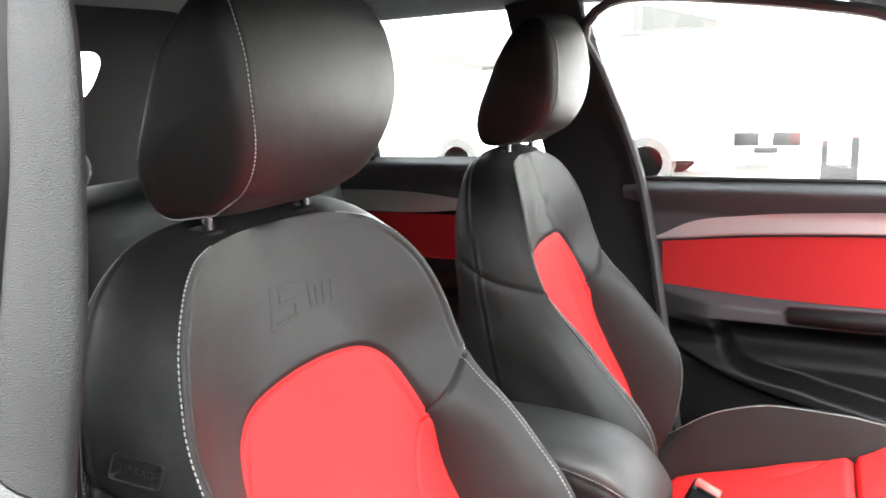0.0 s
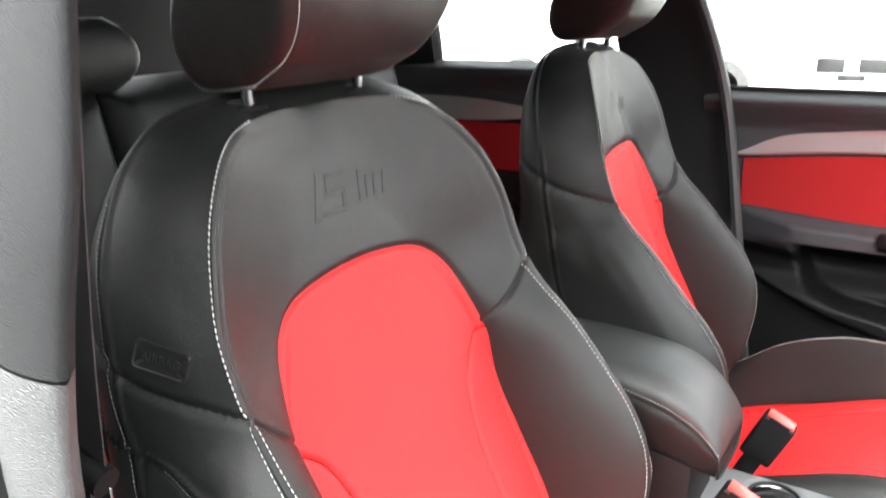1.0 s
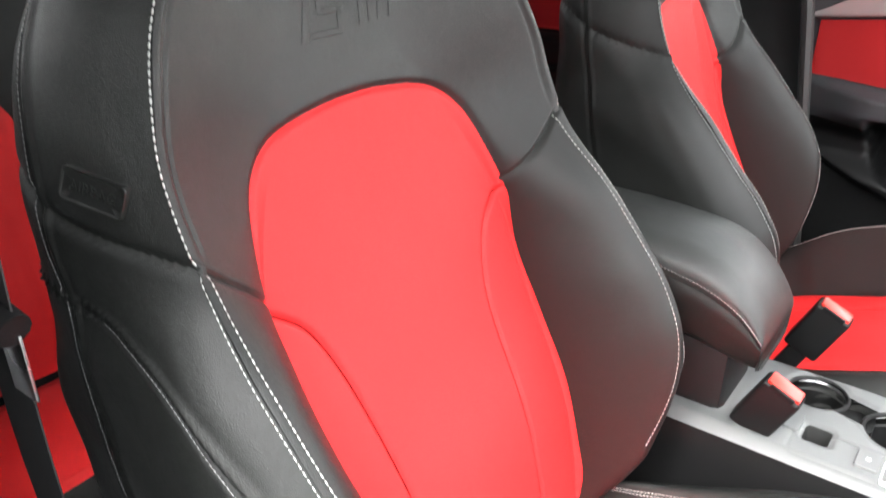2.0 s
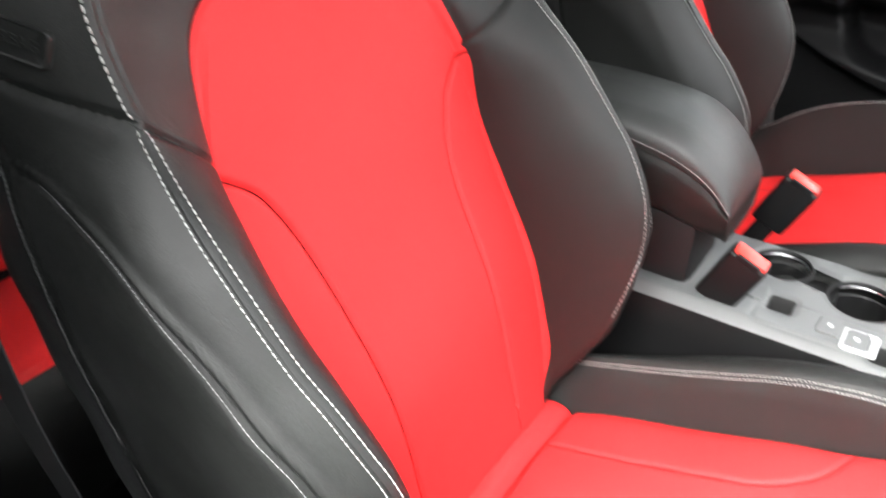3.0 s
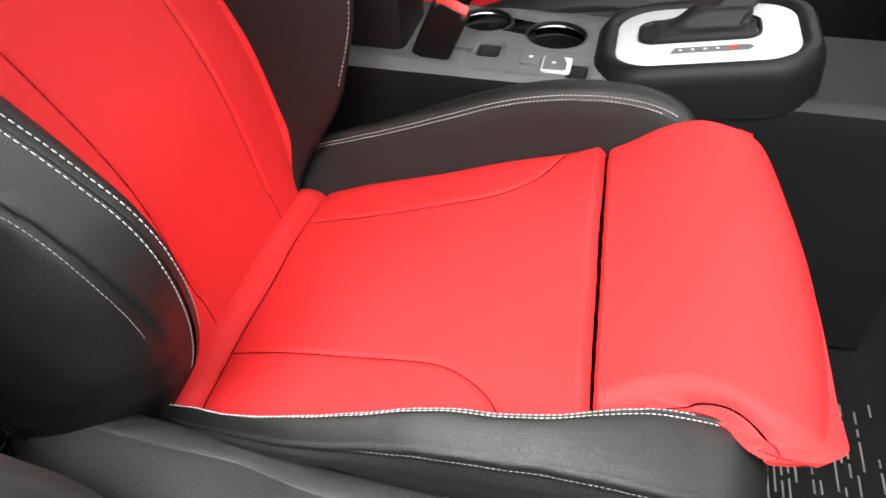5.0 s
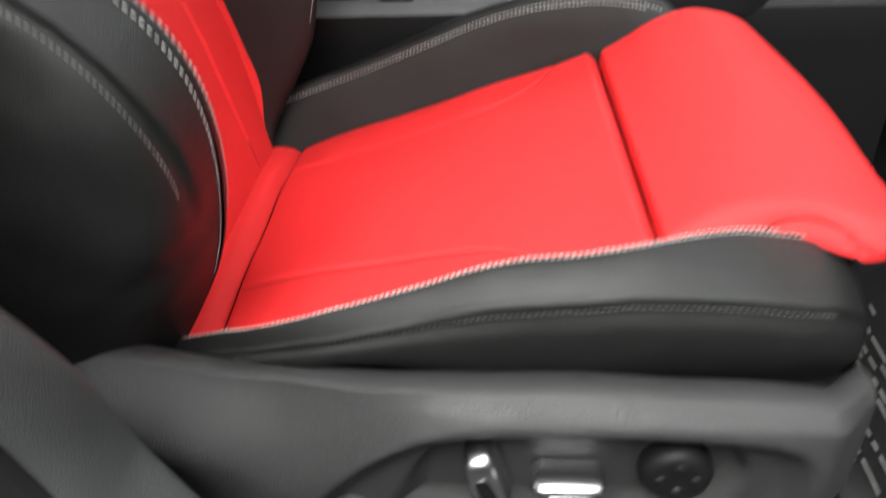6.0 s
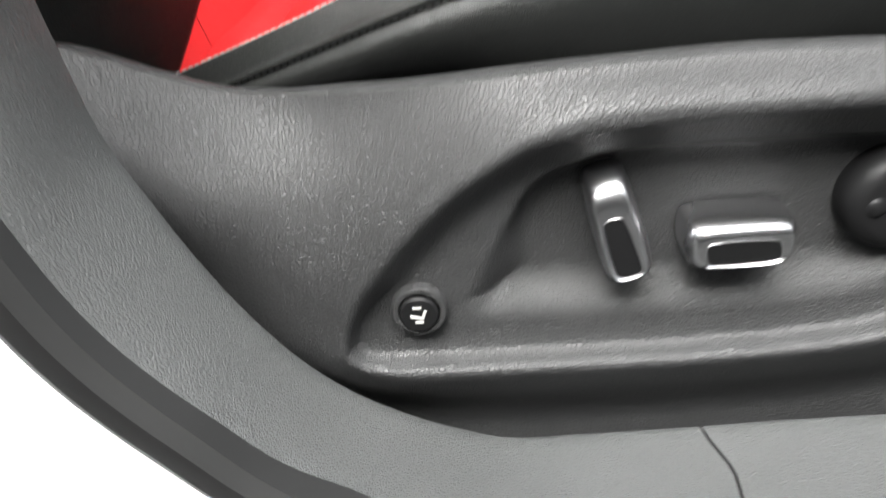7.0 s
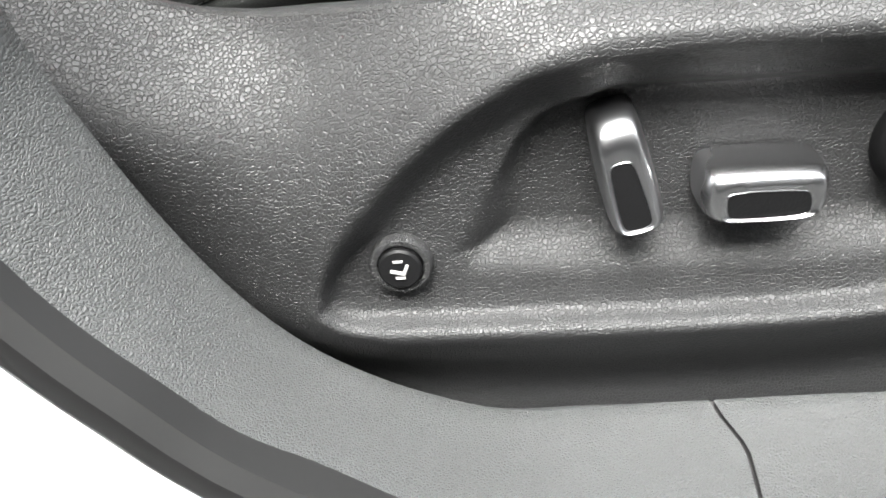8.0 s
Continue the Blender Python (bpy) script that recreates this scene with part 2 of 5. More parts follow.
# ---- the front seats ----
SEAT_Y = 0.73
RHO = radians(18)
HIP = np.array((-0.325, 0.0, 0.585))
UP = np.array((-math.sin(RHO), 0, math.cos(RHO)))
OUT = np.array((math.cos(RHO), 0, math.sin(RHO)))
SIDE = np.array((0.0, 1.0, 0.0))
# half of the front cover's outline: height up the back, half width, depth
EDGE = [(-0.165, 0.148, -0.11), (-0.125, 0.158, -0.09), (-0.09, 0.167, -0.07), (-0.04, 0.180, -0.038), (-0.005, 0.184, -0.012), (0.03, 0.188, 0.022), (0.06, 0.193, 0.056), (0.09, 0.199, 0.085), (0.12, 0.204, 0.104), (0.15, 0.212, 0.121), (0.18, 0.219, 0.135), (0.21, 0.224, 0.143), (0.24, 0.228, 0.145), (0.27, 0.232, 0.140), (0.30, 0.235, 0.132), (0.33, 0.238, 0.120),
        (0.36, 0.2395, 0.108), (0.39, 0.240, 0.096), (0.42, 0.239, 0.082), (0.45, 0.236, 0.068), (0.48, 0.233, 0.057), (0.53, 0.232, 0.05), (0.565, 0.230, 0.05), (0.60, 0.221, 0.05), (0.637, 0.206, 0.048),
        (0.672, 0.182, 0.042), (0.70, 0.152, 0.032), (0.716, 0.120, 0.021), (0.726, 0.074, 0.011), (0.73, 0.0, 0.007)]
INSERT = [(0.0, 0.157), (0.05, 0.166), (0.1, 0.170), (0.2, 0.172), (0.3, 0.171), (0.4, 0.167), (0.44, 0.163), (0.5, 0.148), (0.53, 0.132), (0.55, 0.107), (0.56, 0.075), (0.566, 0.03), (0.567, 0.0)]


RUN = [(-0.17, -0.06), (-0.1, -0.04), (-0.05, -0.01), (0.0, 0.03), (0.03, 0.04), (0.06, 0.062), (0.1, 0.094), (0.14, 0.121), (0.18, 0.135), (0.22, 0.136), (0.26, 0.126), (0.30, 0.107), (0.34, 0.089), (0.38, 0.068), (0.42, 0.041), (0.45, 0.010), (0.48, -0.03), (0.5, -0.07), (0.75, -0.3)]
REAR_SEAM = [(-0.17, -0.06), (-0.13, -0.06), (-0.05, -0.06), (0.0, -0.06), (0.2, -0.062), (0.3, -0.062), (0.4, -0.056), (0.5, -0.045), (0.6, -0.03), (0.7, -0.03), (0.74, -0.03)]


def airbag_tag(back, B, BD, LV, line):
    """The soft tag pressed into the side of the shoulder."""
    rows = np.nonzero((line[:, 0] < 0) & (np.abs(line[:, 1] - 0.556) < 0.004))[0]
    i = rows[len(rows) // 2]
    k = 1 + int(np.interp(-0.008, -BD[i, 1:], np.arange(90)))
    c = B[i, k]
    du = B[i, k - 2] - B[i, k + 2]
    dv = B[i - 8, k] - B[i + 8, k]
    if dv @ UP < 0:
        dv = -dv
    du, dv = du / np.linalg.norm(du), dv / np.linalg.norm(dv)
    n = np.cross(du, dv)
    n /= np.linalg.norm(n)
    if n[1] > 0:
        n = -n
    ex = du * math.cos(0.52) - dv * math.sin(0.52)
    ex -= n * (ex @ n)
    ex /= np.linalg.norm(ex)
    ey = np.cross(n, ex)
    if ey @ UP < 0:
        ey = -ey
    tag = new("airbag_tag")
    tag.parent = back
    tag["label"] = "embossed black tag on the seat's side"
    rings = []
    for s, h in ((1.06, -0.004), (1.03, 0.0008), (0.98, 0.0024), (0.93, 0.0022), (0.86, 0.0014), (0.02, 0.0014)):
        pts = rounded(0, 0, 0.0225, 0.011, 0.004, 5)
        rings.append([c + ex * (x * (1 - (1 - s) * 0.5)) + ey * (y * s) + n * (h + 0.001 * abs(x) / 0.0235 * (s > 1)) for x, y in pts])
    loft("tag_body", rings, LEATHER, tag)
    fc = bpy.data.curves.new("lettering", "FONT")
    fc.body, fc.size, fc.extrude, fc.align_x, fc.align_y = "AIRBAG", 0.0095, 0.0008, "CENTER", "CENTER"
    tmp = bpy.data.objects.new("lettering_line", fc)
    me = bpy.data.meshes.new_from_object(tmp)
    m = Matrix.Translation(Vector(c + n * 0.0016)) @ Matrix((ex, ey, np.cross(ex, ey))).transposed().to_4x4()
    me.transform(m)
    me.materials.clear()
    me.materials.append(LEATHER)
    ob = new("lettering", me)
    ob.parent = tag
    bpy.data.objects.remove(tmp)


def rounded(cx, cy, hx, hy, r, n=8):
    """The outline of a rectangle with round corners."""
    pts = []
    for sx, sy, a0 in ((1, 1, 0), (-1, 1, 90), (-1, -1, 180), (1, -1, 270)):
        for k in range(n + 1):
            a = radians(a0 + 90 * k / n)
            pts.append((cx + sx * (hx - r) + r * math.cos(a), cy + sy * (hy - r) + r * math.sin(a)))
    return np.array(pts)


def back_place(w, v, d, y0):
    """From the back's own coordinates (across, up, out of it) to the world."""
    w, v, d = np.broadcast_arrays(w, v, d)
    if y0 > 1.2:  # this seat is turned a little towards the middle of the car
        d, w = d + 0.015 - 0.21 * np.maximum(w, 0), np.where(w > 0, 0.88 * w, w)
    return HIP + w[..., None] * SIDE + v[..., None] * UP + d[..., None] * OUT + np.array((0, y0, 0))


def front_depth(w, v, low=1.0):
    """How far the front cover stands out; low is the share of the full lower bolster on the side w < 0."""
    a = np.abs(w)
    wr = np.maximum(along(v, [(e[0], max(e[1], 0.05)) for e in EDGE]), 0.02)
    dr = along(v, [(e[0], e[2]) for e in EDGE])
    b = along(v, [(-0.17, 0.14), (-0.13, 0.147), (-0.1, 0.15), (0, 0.158), (0.1, 0.168), (0.2, 0.170), (0.3, 0.169), (0.4, 0.163), (0.45, 0.152), (0.52, 0.12), (0.6, 0.06), (0.74, 0.0)])
    base = 0.020 * np.exp(-((v - 0.17) / 0.13) ** 2) - 0.004
    t = np.clip((a - b) / np.maximum(wr - b, 0.01), 0, 1.15)
    puffy = 1 - (1 - np.clip(t, 0, 1)) ** 2.2
    hollow = t ** 1.7
    k = smooth_step(0.40, 0.56, v)
    d = base + (dr - base) * (puffy * (1 - k) + hollow * k)
    full = along(v, [(-0.17, 0.0), (-0.1, 0.002), (-0.04, 0.010), (-0.005, 0.0195), (0.03, 0.025), (0.06, 0.022), (0.09, 0.018), (0.12, 0.018), (0.15, 0.018), (0.18, 0.0165), (0.21, 0.0145), (0.24, 0.0105), (0.27, 0.006), (0.32, 0.0), (0.36, 0.0), (0.42, 0.0), (1, 0.0)])
    d = d + np.where(w < 0, low * full * smooth_step(0.14, 0.19, a), 0)
    return d


def groove(dist, depth, width):
    return -depth * np.exp(-(dist / width) ** 2)


def seat(y0, outer, name, label, fine_mesh):
    """A front seat; outer is the side (-1 or 1) that faces its door."""
    root = thing(name, label, "car seat", "front seats")
    root.location = (0, 0, 0)
    ins_half = [(v, w) for v, w in INSERT]
    outline = [(w, v) for v, w in ins_half] + [(-w, v) for v, w in ins_half[::-1][1:]]
    outline = curve(outline, 160)
    # front cover
    vs, ws = (np.linspace(-0.17, 0.735, 490), np.linspace(-0.244, 0.244, 266)) if fine_mesh else (np.linspace(-0.17, 0.735, 274), np.linspace(-0.244, 0.244, 154))
    sw = 1.0 if fine_mesh else 1.5
    W, V = np.meshgrid(ws, vs)
    f_ins = line_distance(W, V, np.vstack([outline, [(-0.165, -0.2), (0.165, -0.2)]]), True)
    half = np.array([(e[1], e[0]) for e in EDGE])
    rim = curve(np.vstack([half, half[::-1][1:] * (-1, 1)]), 260)
    f_rim = line_distance(W, V, np.vstack([rim, [(-0.165, -0.2), (0.165, -0.2)]]), True)
    a = np.abs(W)
    join_v = 0.438 + 0.84 * (a - 0.163) + 1.5 * (a - 0.163) * (a - 0.235)
    f_join = V - join_v
    seam = curve([(0.163, 0.43), (0.145, 0.418), (0.122, 0.392), (0.105, 0.34), (0.098, 0.25), (0.096, 0.14), (0.096, 0.04)], 60)
    seam_out = curve([(0.163, 0.43), (0.145, 0.418), (0.122, 0.394), (0.103, 0.34), (0.089, 0.25), (0.081, 0.14), (0.077, 0.04)], 60) * (-1, 1)
    d_seam = np.minimum(line_distance(W, V, seam), line_distance(W, V, seam_out))
    pocket = np.vstack([seam, [(0.096, -0.2), (0.4, -0.2), (0.4, 0.43)]])
    pocket_out = np.vstack([seam_out, [(-0.077, -0.2), (-0.4, -0.2), (-0.4, 0.43)]])
    f_pocket = np.minimum(line_distance(W, V, pocket, True), line_distance(W, V, pocket_out, True))
    low = 1.0 if outer < 0 else 0.2
    D = front_depth(W, V, low)
    D += groove(f_ins, 0.0035, 0.003 * sw) + np.where(f_ins > -0.002, groove(f_join, 0.005, 0.003 * sw), 0) + np.where(f_ins < 0, groove(d_seam, 0.0038, 0.0026 * sw), 0)
    D += np.where(f_ins < 0, 0.0012 * (1 - np.exp(f_ins / 0.03)), 0.002 * (1 - np.exp(-f_ins / 0.015)))
    D -= 0.003 * np.exp(f_rim / 0.006)
    D += (groove(f_rim + 0.0095, 0.0022, 0.0018 * sw) + 0.0012 * np.exp(-((f_rim + 0.005) / 0.003) ** 2)) * smooth_step(0.0, 0.03, f_join) * smooth_step(0.72, 0.66, V)
    D += 0.0012 * np.sin(31 * V + 9 * W) * np.sin(23 * W - 4 * V)
    G = back_place(W, V, D, y0)

    def skin(w, v):
        """The depth of the finished front cover."""
        gx, gv = np.interp(w, ws, np.arange(len(ws))), np.interp(v, vs, np.arange(len(vs)))
        ix, iv = np.minimum(np.array(gx).astype(int), len(ws) - 2), np.minimum(np.array(gv).astype(int), len(vs) - 2)
        fx, fv = gx - ix, gv - iv
        return (D[iv, ix] * (1 - fx) + D[iv, ix + 1] * fx) * (1 - fv) + (D[iv + 1, ix] * (1 - fx) + D[iv + 1, ix + 1] * fx) * fv

    back = thing("backrest", "", "")
    back.parent = root

    cut_grid("insert", G, [f_ins, 0.0006 - f_pocket], RED, back, "smooth red leather centre panel")
    cut_grid("insert_side", G, [f_ins, f_pocket + 0.0006, W], RED, back, "red leather side panel sewn to the centre")
    cut_grid("insert_side", G, [f_ins, f_pocket + 0.0006, -W], RED, back, "red leather side panel sewn to the centre")
    cut_grid("shoulder_cover", G, [-f_ins, f_rim, -f_join], LEATHER, back)
    cut_grid("bolster_face", G, [-f_ins, f_rim, f_join, W], LEATHER, back)
    cut_grid("bolster_face", G, [-f_ins, f_rim, f_join, -W], LEATHER, back)
    # the band round the sides and top
    rim3 = np.vstack([[(e[1], e[0], e[2]) for e in EDGE], [(-e[1], e[0], e[2]) for e in EDGE[::-1][1:]]])
    line = curve(rim3, 600 if fine_mesh else 400)
    tang = np.gradient(line[:, :2], axis=0)
    tang /= np.linalg.norm(tang, axis=1)[:, None]
    nrm = np.stack([tang[:, 1], -tang[:, 0]], axis=1)
    q = np.r_[0, np.linspace(0, 1, 90)]
    q = q ** 1.4
    round_side = along(q, [(0, 0), (0.06, 0.14), (0.2, 0.46), (0.45, 0.86), (0.68, 1.0), (0.85, 0.9), (1, 0.55)])
    full_side = along(q, [(0, 0), (0.05, 0.42), (0.12, 0.76), (0.22, 0.94), (0.4, 1.0), (0.68, 1.0), (0.85, 0.98), (0.95, 0.92), (1, 0.8)])
    upper = smooth_step(0.40, 0.52, line[:, 1])[:, None]
    upper = np.maximum(upper, smooth_step(0.16, 0.03, line[:, 1])[:, None])
    bulge = full_side * (1 - upper) + round_side * upper
    size = along(line[:, 1], [(-0.17, 0.012), (-0.12, 0.018), (-0.06, 0.024), (-0.02, 0.03), (0.01, 0.043), (0.04, 0.06), (0.075, 0.071), (0.11, 0.070), (0.16, 0.062), (0.25, 0.050), (0.4, 0.040), (0.5, 0.041), (0.56, 0.042), (0.62, 0.044), (0.67, 0.045), (0.70, 0.04), (0.74, 0.024)])
    rear = along(line[:, 1], [(-0.17, -0.14), (-0.13, -0.12), (-0.1, -0.1), (-0.05, -0.095), (0.0, -0.115), (0.3, -0.13), (0.45, -0.12), (0.55, -0.09), (0.68, -0.065), (0.74, -0.055)])
    front = front_depth(line[:, 0], line[:, 1], low) - 0.0022
    BW = line[:, 0][:, None] + nrm[:, 0][:, None] * size[:, None] * bulge
    BV = line[:, 1][:, None] + nrm[:, 1][:, None] * size[:, None] * bulge
    BD = front[:, None] + (rear - front)[:, None] * q
    BW[:, 0] -= nrm[:, 0] * 0.006
    BV[:, 0] -= nrm[:, 1] * 0.006
    BD[:, 0] -= 0.004
    Q, LV = np.broadcast_to(q, BW.shape), np.broadcast_to(line[:, 1][:, None], BW.shape)
    # seams of the side: across below the shoulder, one that runs down behind the ridge, and one near the rear
    sj = LV - (0.493 + 0.1 * Q)
    run = BD - along(LV, RUN)
    back_seam = BD - along(LV, REAR_SEAM)
    deep = smooth_step(0.11, 0.2, LV) * (1.0 if fine_mesh else 0.0)
    soft = 1.0 if fine_mesh else 0.4
    push = groove(sj, 0.004, 0.004) + np.where(sj < 0, deep * (groove(run + 0.0045, 0.005, 0.003) - groove(run - 0.002, 0.0038, 0.003)), 0) + soft * (groove(back_seam + 0.004, 0.0035, 0.003) - groove(back_seam - 0.003, 0.0028, 0.0028))
    push += 0.0012 * np.sin(70 * LV + 20 * BD) * np.sin(45 * BD) * smooth_step(0.0, 0.2, Q)
    BW = BW + nrm[:, 0][:, None] * push
    BV = BV + nrm[:, 1][:, None] * push
    B = back_place(BW, BV, BD, y0)
    cut_grid("shoulder_band", B, [-sj], LEATHER, back)
    cut_grid("bolster_side", B, [sj, BW], LEATHER, back)
    cut_grid("bolster_side", B, [sj, -BW], LEATHER, back)
    # rear shell
    end = B[:, -1]
    centre = end.mean(axis=0)
    rings = [end, *[centre + (end - centre) * s - OUT * dep for s, dep in ((0.92, 0.012), (0.7, 0.022), (0.35, 0.028), (0.02, 0.03))]]
    loft("back_shell", rings, DARK, back, caps=True)
    # stitching on the ridges and along the side seams

    def on_band(sgn, depth_or_q, lo, hi, by_depth=False):
        out = []
        for i in range(len(line)):
            if np.sign(line[i, 0]) != sgn or not lo < line[i, 1] < hi:
                continue
            if by_depth:
                if not BD[i].min() < depth_or_q(line[i, 1]) < BD[i].max():
                    continue
                x = 1 + np.interp(-depth_or_q(line[i, 1]), -BD[i, 1:], np.arange(90))
            else:
                x = 1 + depth_or_q * 89
            k = min(int(x), 89)
            p = B[i, k] * (1 - x + k) + B[i, k + 1] * (x - k)
            n2 = nrm[i, 0] * SIDE + nrm[i, 1] * UP
            out.append(p + (0.0004 * n2 if by_depth else 0.0004 * (n2 + OUT)))
        return np.array(out)

    run_at = lambda v: float(along(np.array([v]), RUN)[0]) - 0.008
    rear_at = lambda v: float(along(np.array([v]), REAR_SEAM)[0]) - 0.008
    lines, shoulder = [], []
    for sgn in (1, -1):
        vv = np.linspace(0.11, 0.488, 200)
        wr = along(vv, [(e[0], e[1]) for e in EDGE]) - (0.006 if sgn == outer else 0.011)
        face = back_place(sgn * wr, vv, skin(sgn * wr, vv) + 0.0006, y0)
        lines += [on_band(sgn, 0.02, 0.06, 0.49), face]
        shoulder.append(on_band(sgn, 0.02, 0.49, 0.722))
    stitches("stitching", lines, back, length=0.004, gap=0.0016, radius=0.00055 if fine_mesh else 0.0005)
    stitches("shoulder_stitching", shoulder, back, length=0.0042, gap=0.0016, radius=0.0009 if fine_mesh else 0.0005)
    fine = []
    for sgn in (1, -1) if fine_mesh else ():
        fine += [on_band(sgn, run_at, 0.15, 0.47, True), on_band(sgn, rear_at, 0.02, 0.66, True)]
    if fine:
        stitches("seam_stitching", [f for f in fine if len(f) > 3], back, radius=0.0004, mat=DARK_THREAD)
    # pressed marks in the shoulder
    marks = [[(-0.044, 0.618), (-0.036, 0.618), (-0.019, 0.659), (-0.027, 0.659)], [(-0.03, 0.618), (0.003, 0.618), (0.004, 0.6225), (-0.029, 0.6225)], [(-0.02, 0.636), (0.010, 0.636), (0.011, 0.6405), (-0.019, 0.6405)],
             [(-0.013, 0.654), (0.015, 0.654), (0.016, 0.6585), (-0.012, 0.6585)], [(-0.0195, 0.638), (-0.0148, 0.638), (-0.0095, 0.657), (-0.0142, 0.657)], [(-0.0005, 0.62), (0.0042, 0.62), (0.0095, 0.639), (0.0048, 0.639)], [(0.028, 0.624), (0.0325, 0.624), (0.0405, 0.652), (0.036, 0.652)], [(0.040, 0.624), (0.0445, 0.624), (0.0505, 0.645), (0.046, 0.645)],
             [(0.052, 0.624), (0.0565, 0.624), (0.0625, 0.645), (0.058, 0.645)], [(0.0655, 0.624), (0.07, 0.624), (0.076, 0.645), (0.0715, 0.645)]]
    for quad in marks:
        quad = np.array(quad)
        bm = bmesh.new()
        top = [bm.verts.new(back_place(w, v, skin(w, v) + 0.0006, y0)) for w, v in quad]
        low = [bm.verts.new(back_place(w, v, skin(w, v) - 0.0006, y0)) for w, v in (quad - quad.mean(0)) * 1.4 + quad.mean(0)]
        bm.faces.new(top)
        for i in range(4):
            bm.faces.new([low[i], low[(i + 1) % 4], top[(i + 1) % 4], top[i]])
        part("pressed_mark", bm, LEATHER, back)
    if outer < 0:
        airbag_tag(back, B, BD, LV, line)
    headrest(root, y0, 0.00065 if fine_mesh else 0.00035)
    cushion(root, y0, outer, fine_mesh)
    return root


def headrest(root, y0, thread):
    head = new("headrest")
    head.parent = root
    prof = [(0.744, 0.03), (0.755, 0.078), (0.78, 0.113), (0.82, 0.140), (0.865, 0.154), (0.905, 0.156), (0.932, 0.147), (0.945, 0.126), (0.942, 0.105), (0.922, 0.074), (0.89, 0.040), (0.853, 0.006),
            (0.815, -0.027), (0.785, -0.042), (0.759, -0.034)]
    ring = curve(np.array(prof + prof[:1]), 73)[:-1]
    cen = np.array((0.835, 0.068))
    def skin(ts):
        rows = []
        for w, s in ts:
            r = cen + (ring - cen) * s
            narrow = 1 - 0.18 * smooth_step(0.84, 0.74, r[:, 0]) - 0.12 * smooth_step(0.89, 0.96, r[:, 0])
            rows.append(back_place(w * narrow, r[:, 0], r[:, 1] + 0.012 * (1 - (w / 0.13) ** 2) * (r[:, 1] > 0.06), y0))
        return rows
    mid = [(w, 1.0 - 0.04 * (abs(w) / 0.118) ** 4) for w in np.linspace(-0.118, 0.118, 25)]
    loft("headrest_cover", skin(mid), LEATHER, head, closed=True, caps=False)
    for sgn in (-1, 1):
        cap = [(0.118, 0.952), (0.1195, 0.945), (0.123, 0.935), (0.128, 0.91), (0.132, 0.86), (0.1345, 0.78), (0.136, 0.6), (0.1365, 0.3), (0.1365, 0.01)]
        loft("headrest_side", skin([(sgn * w, s) for w, s in cap]), LEATHER, head, closed=True, caps=True)
    lines = []
    for sgn in (-1, 1):
        r = skin([(sgn * 0.1205, 0.953)])[0]
        lines.append(np.vstack([r, r[:1]]))
    stitches("stitching", lines, head, radius=thread)
    for w in (-0.08, 0.08):
        tube("post", [tuple(back_place(w, 0.72, -0.012, y0)), tuple(back_place(w, 0.78, 0.01, y0))], 0.006, DARK_CHROME, head, "dark chrome post", sides=14)
        col = back_place(w, 0.728, -0.014, y0)
        rings = []
        for h, r in ((0.0, 0.022), (0.006, 0.022), (0.010, 0.019), (0.012, 0.013), (0.018, 0.012), (0.019, 0.008)):
            rings.append([col + UP * h + SIDE * (1.5 * r * math.cos(t)) + OUT * (r * 0.8 * math.sin(t)) for t in np.linspace(0, 2 * math.pi, 24, endpoint=False)])
        loft("post_sleeve", rings, DARK, head, "black plastic sleeve")


BASE = [(-0.40, 0.55), (-0.36, 0.558), (-0.325, 0.566), (-0.2, 0.607), (-0.07, 0.65), (0.03, 0.682), (0.1, 0.712), (0.16, 0.727), (0.2, 0.726), (0.233, 0.714), (0.252, 0.692), (0.257, 0.678), (0.248, 0.665), (0.20, 0.66)]
CREST = [(-0.38, 0.59), (-0.35, 0.602), (-0.31, 0.619), (-0.22, 0.651), (-0.15, 0.679), (-0.085, 0.705), (-0.03, 0.722), (0.02, 0.731), (0.06, 0.733), (0.095, 0.728), (0.12, 0.717), (0.138, 0.698), (0.148, 0.676), (0.152, 0.645)]
CREST_FAR = [(-0.38, 0.60), (-0.35, 0.63), (-0.311, 0.655), (-0.25, 0.70), (-0.21, 0.722), (-0.157, 0.741), (-0.1, 0.752), (0.0, 0.753), (0.08, 0.747), (0.13, 0.735), (0.16, 0.718), (0.175, 0.70), (0.182, 0.68), (0.186, 0.645)]
CREST_DOOR = [(-0.38, 0.576), (-0.31, 0.598), (-0.248, 0.620), (-0.19, 0.641), (-0.13, 0.660), (-0.065, 0.679), (-0.005, 0.685), (0.04, 0.689), (0.1, 0.686), (0.14, 0.679), (0.17, 0.671), (0.19, 0.656), (0.20, 0.634), (0.202, 0.6)]


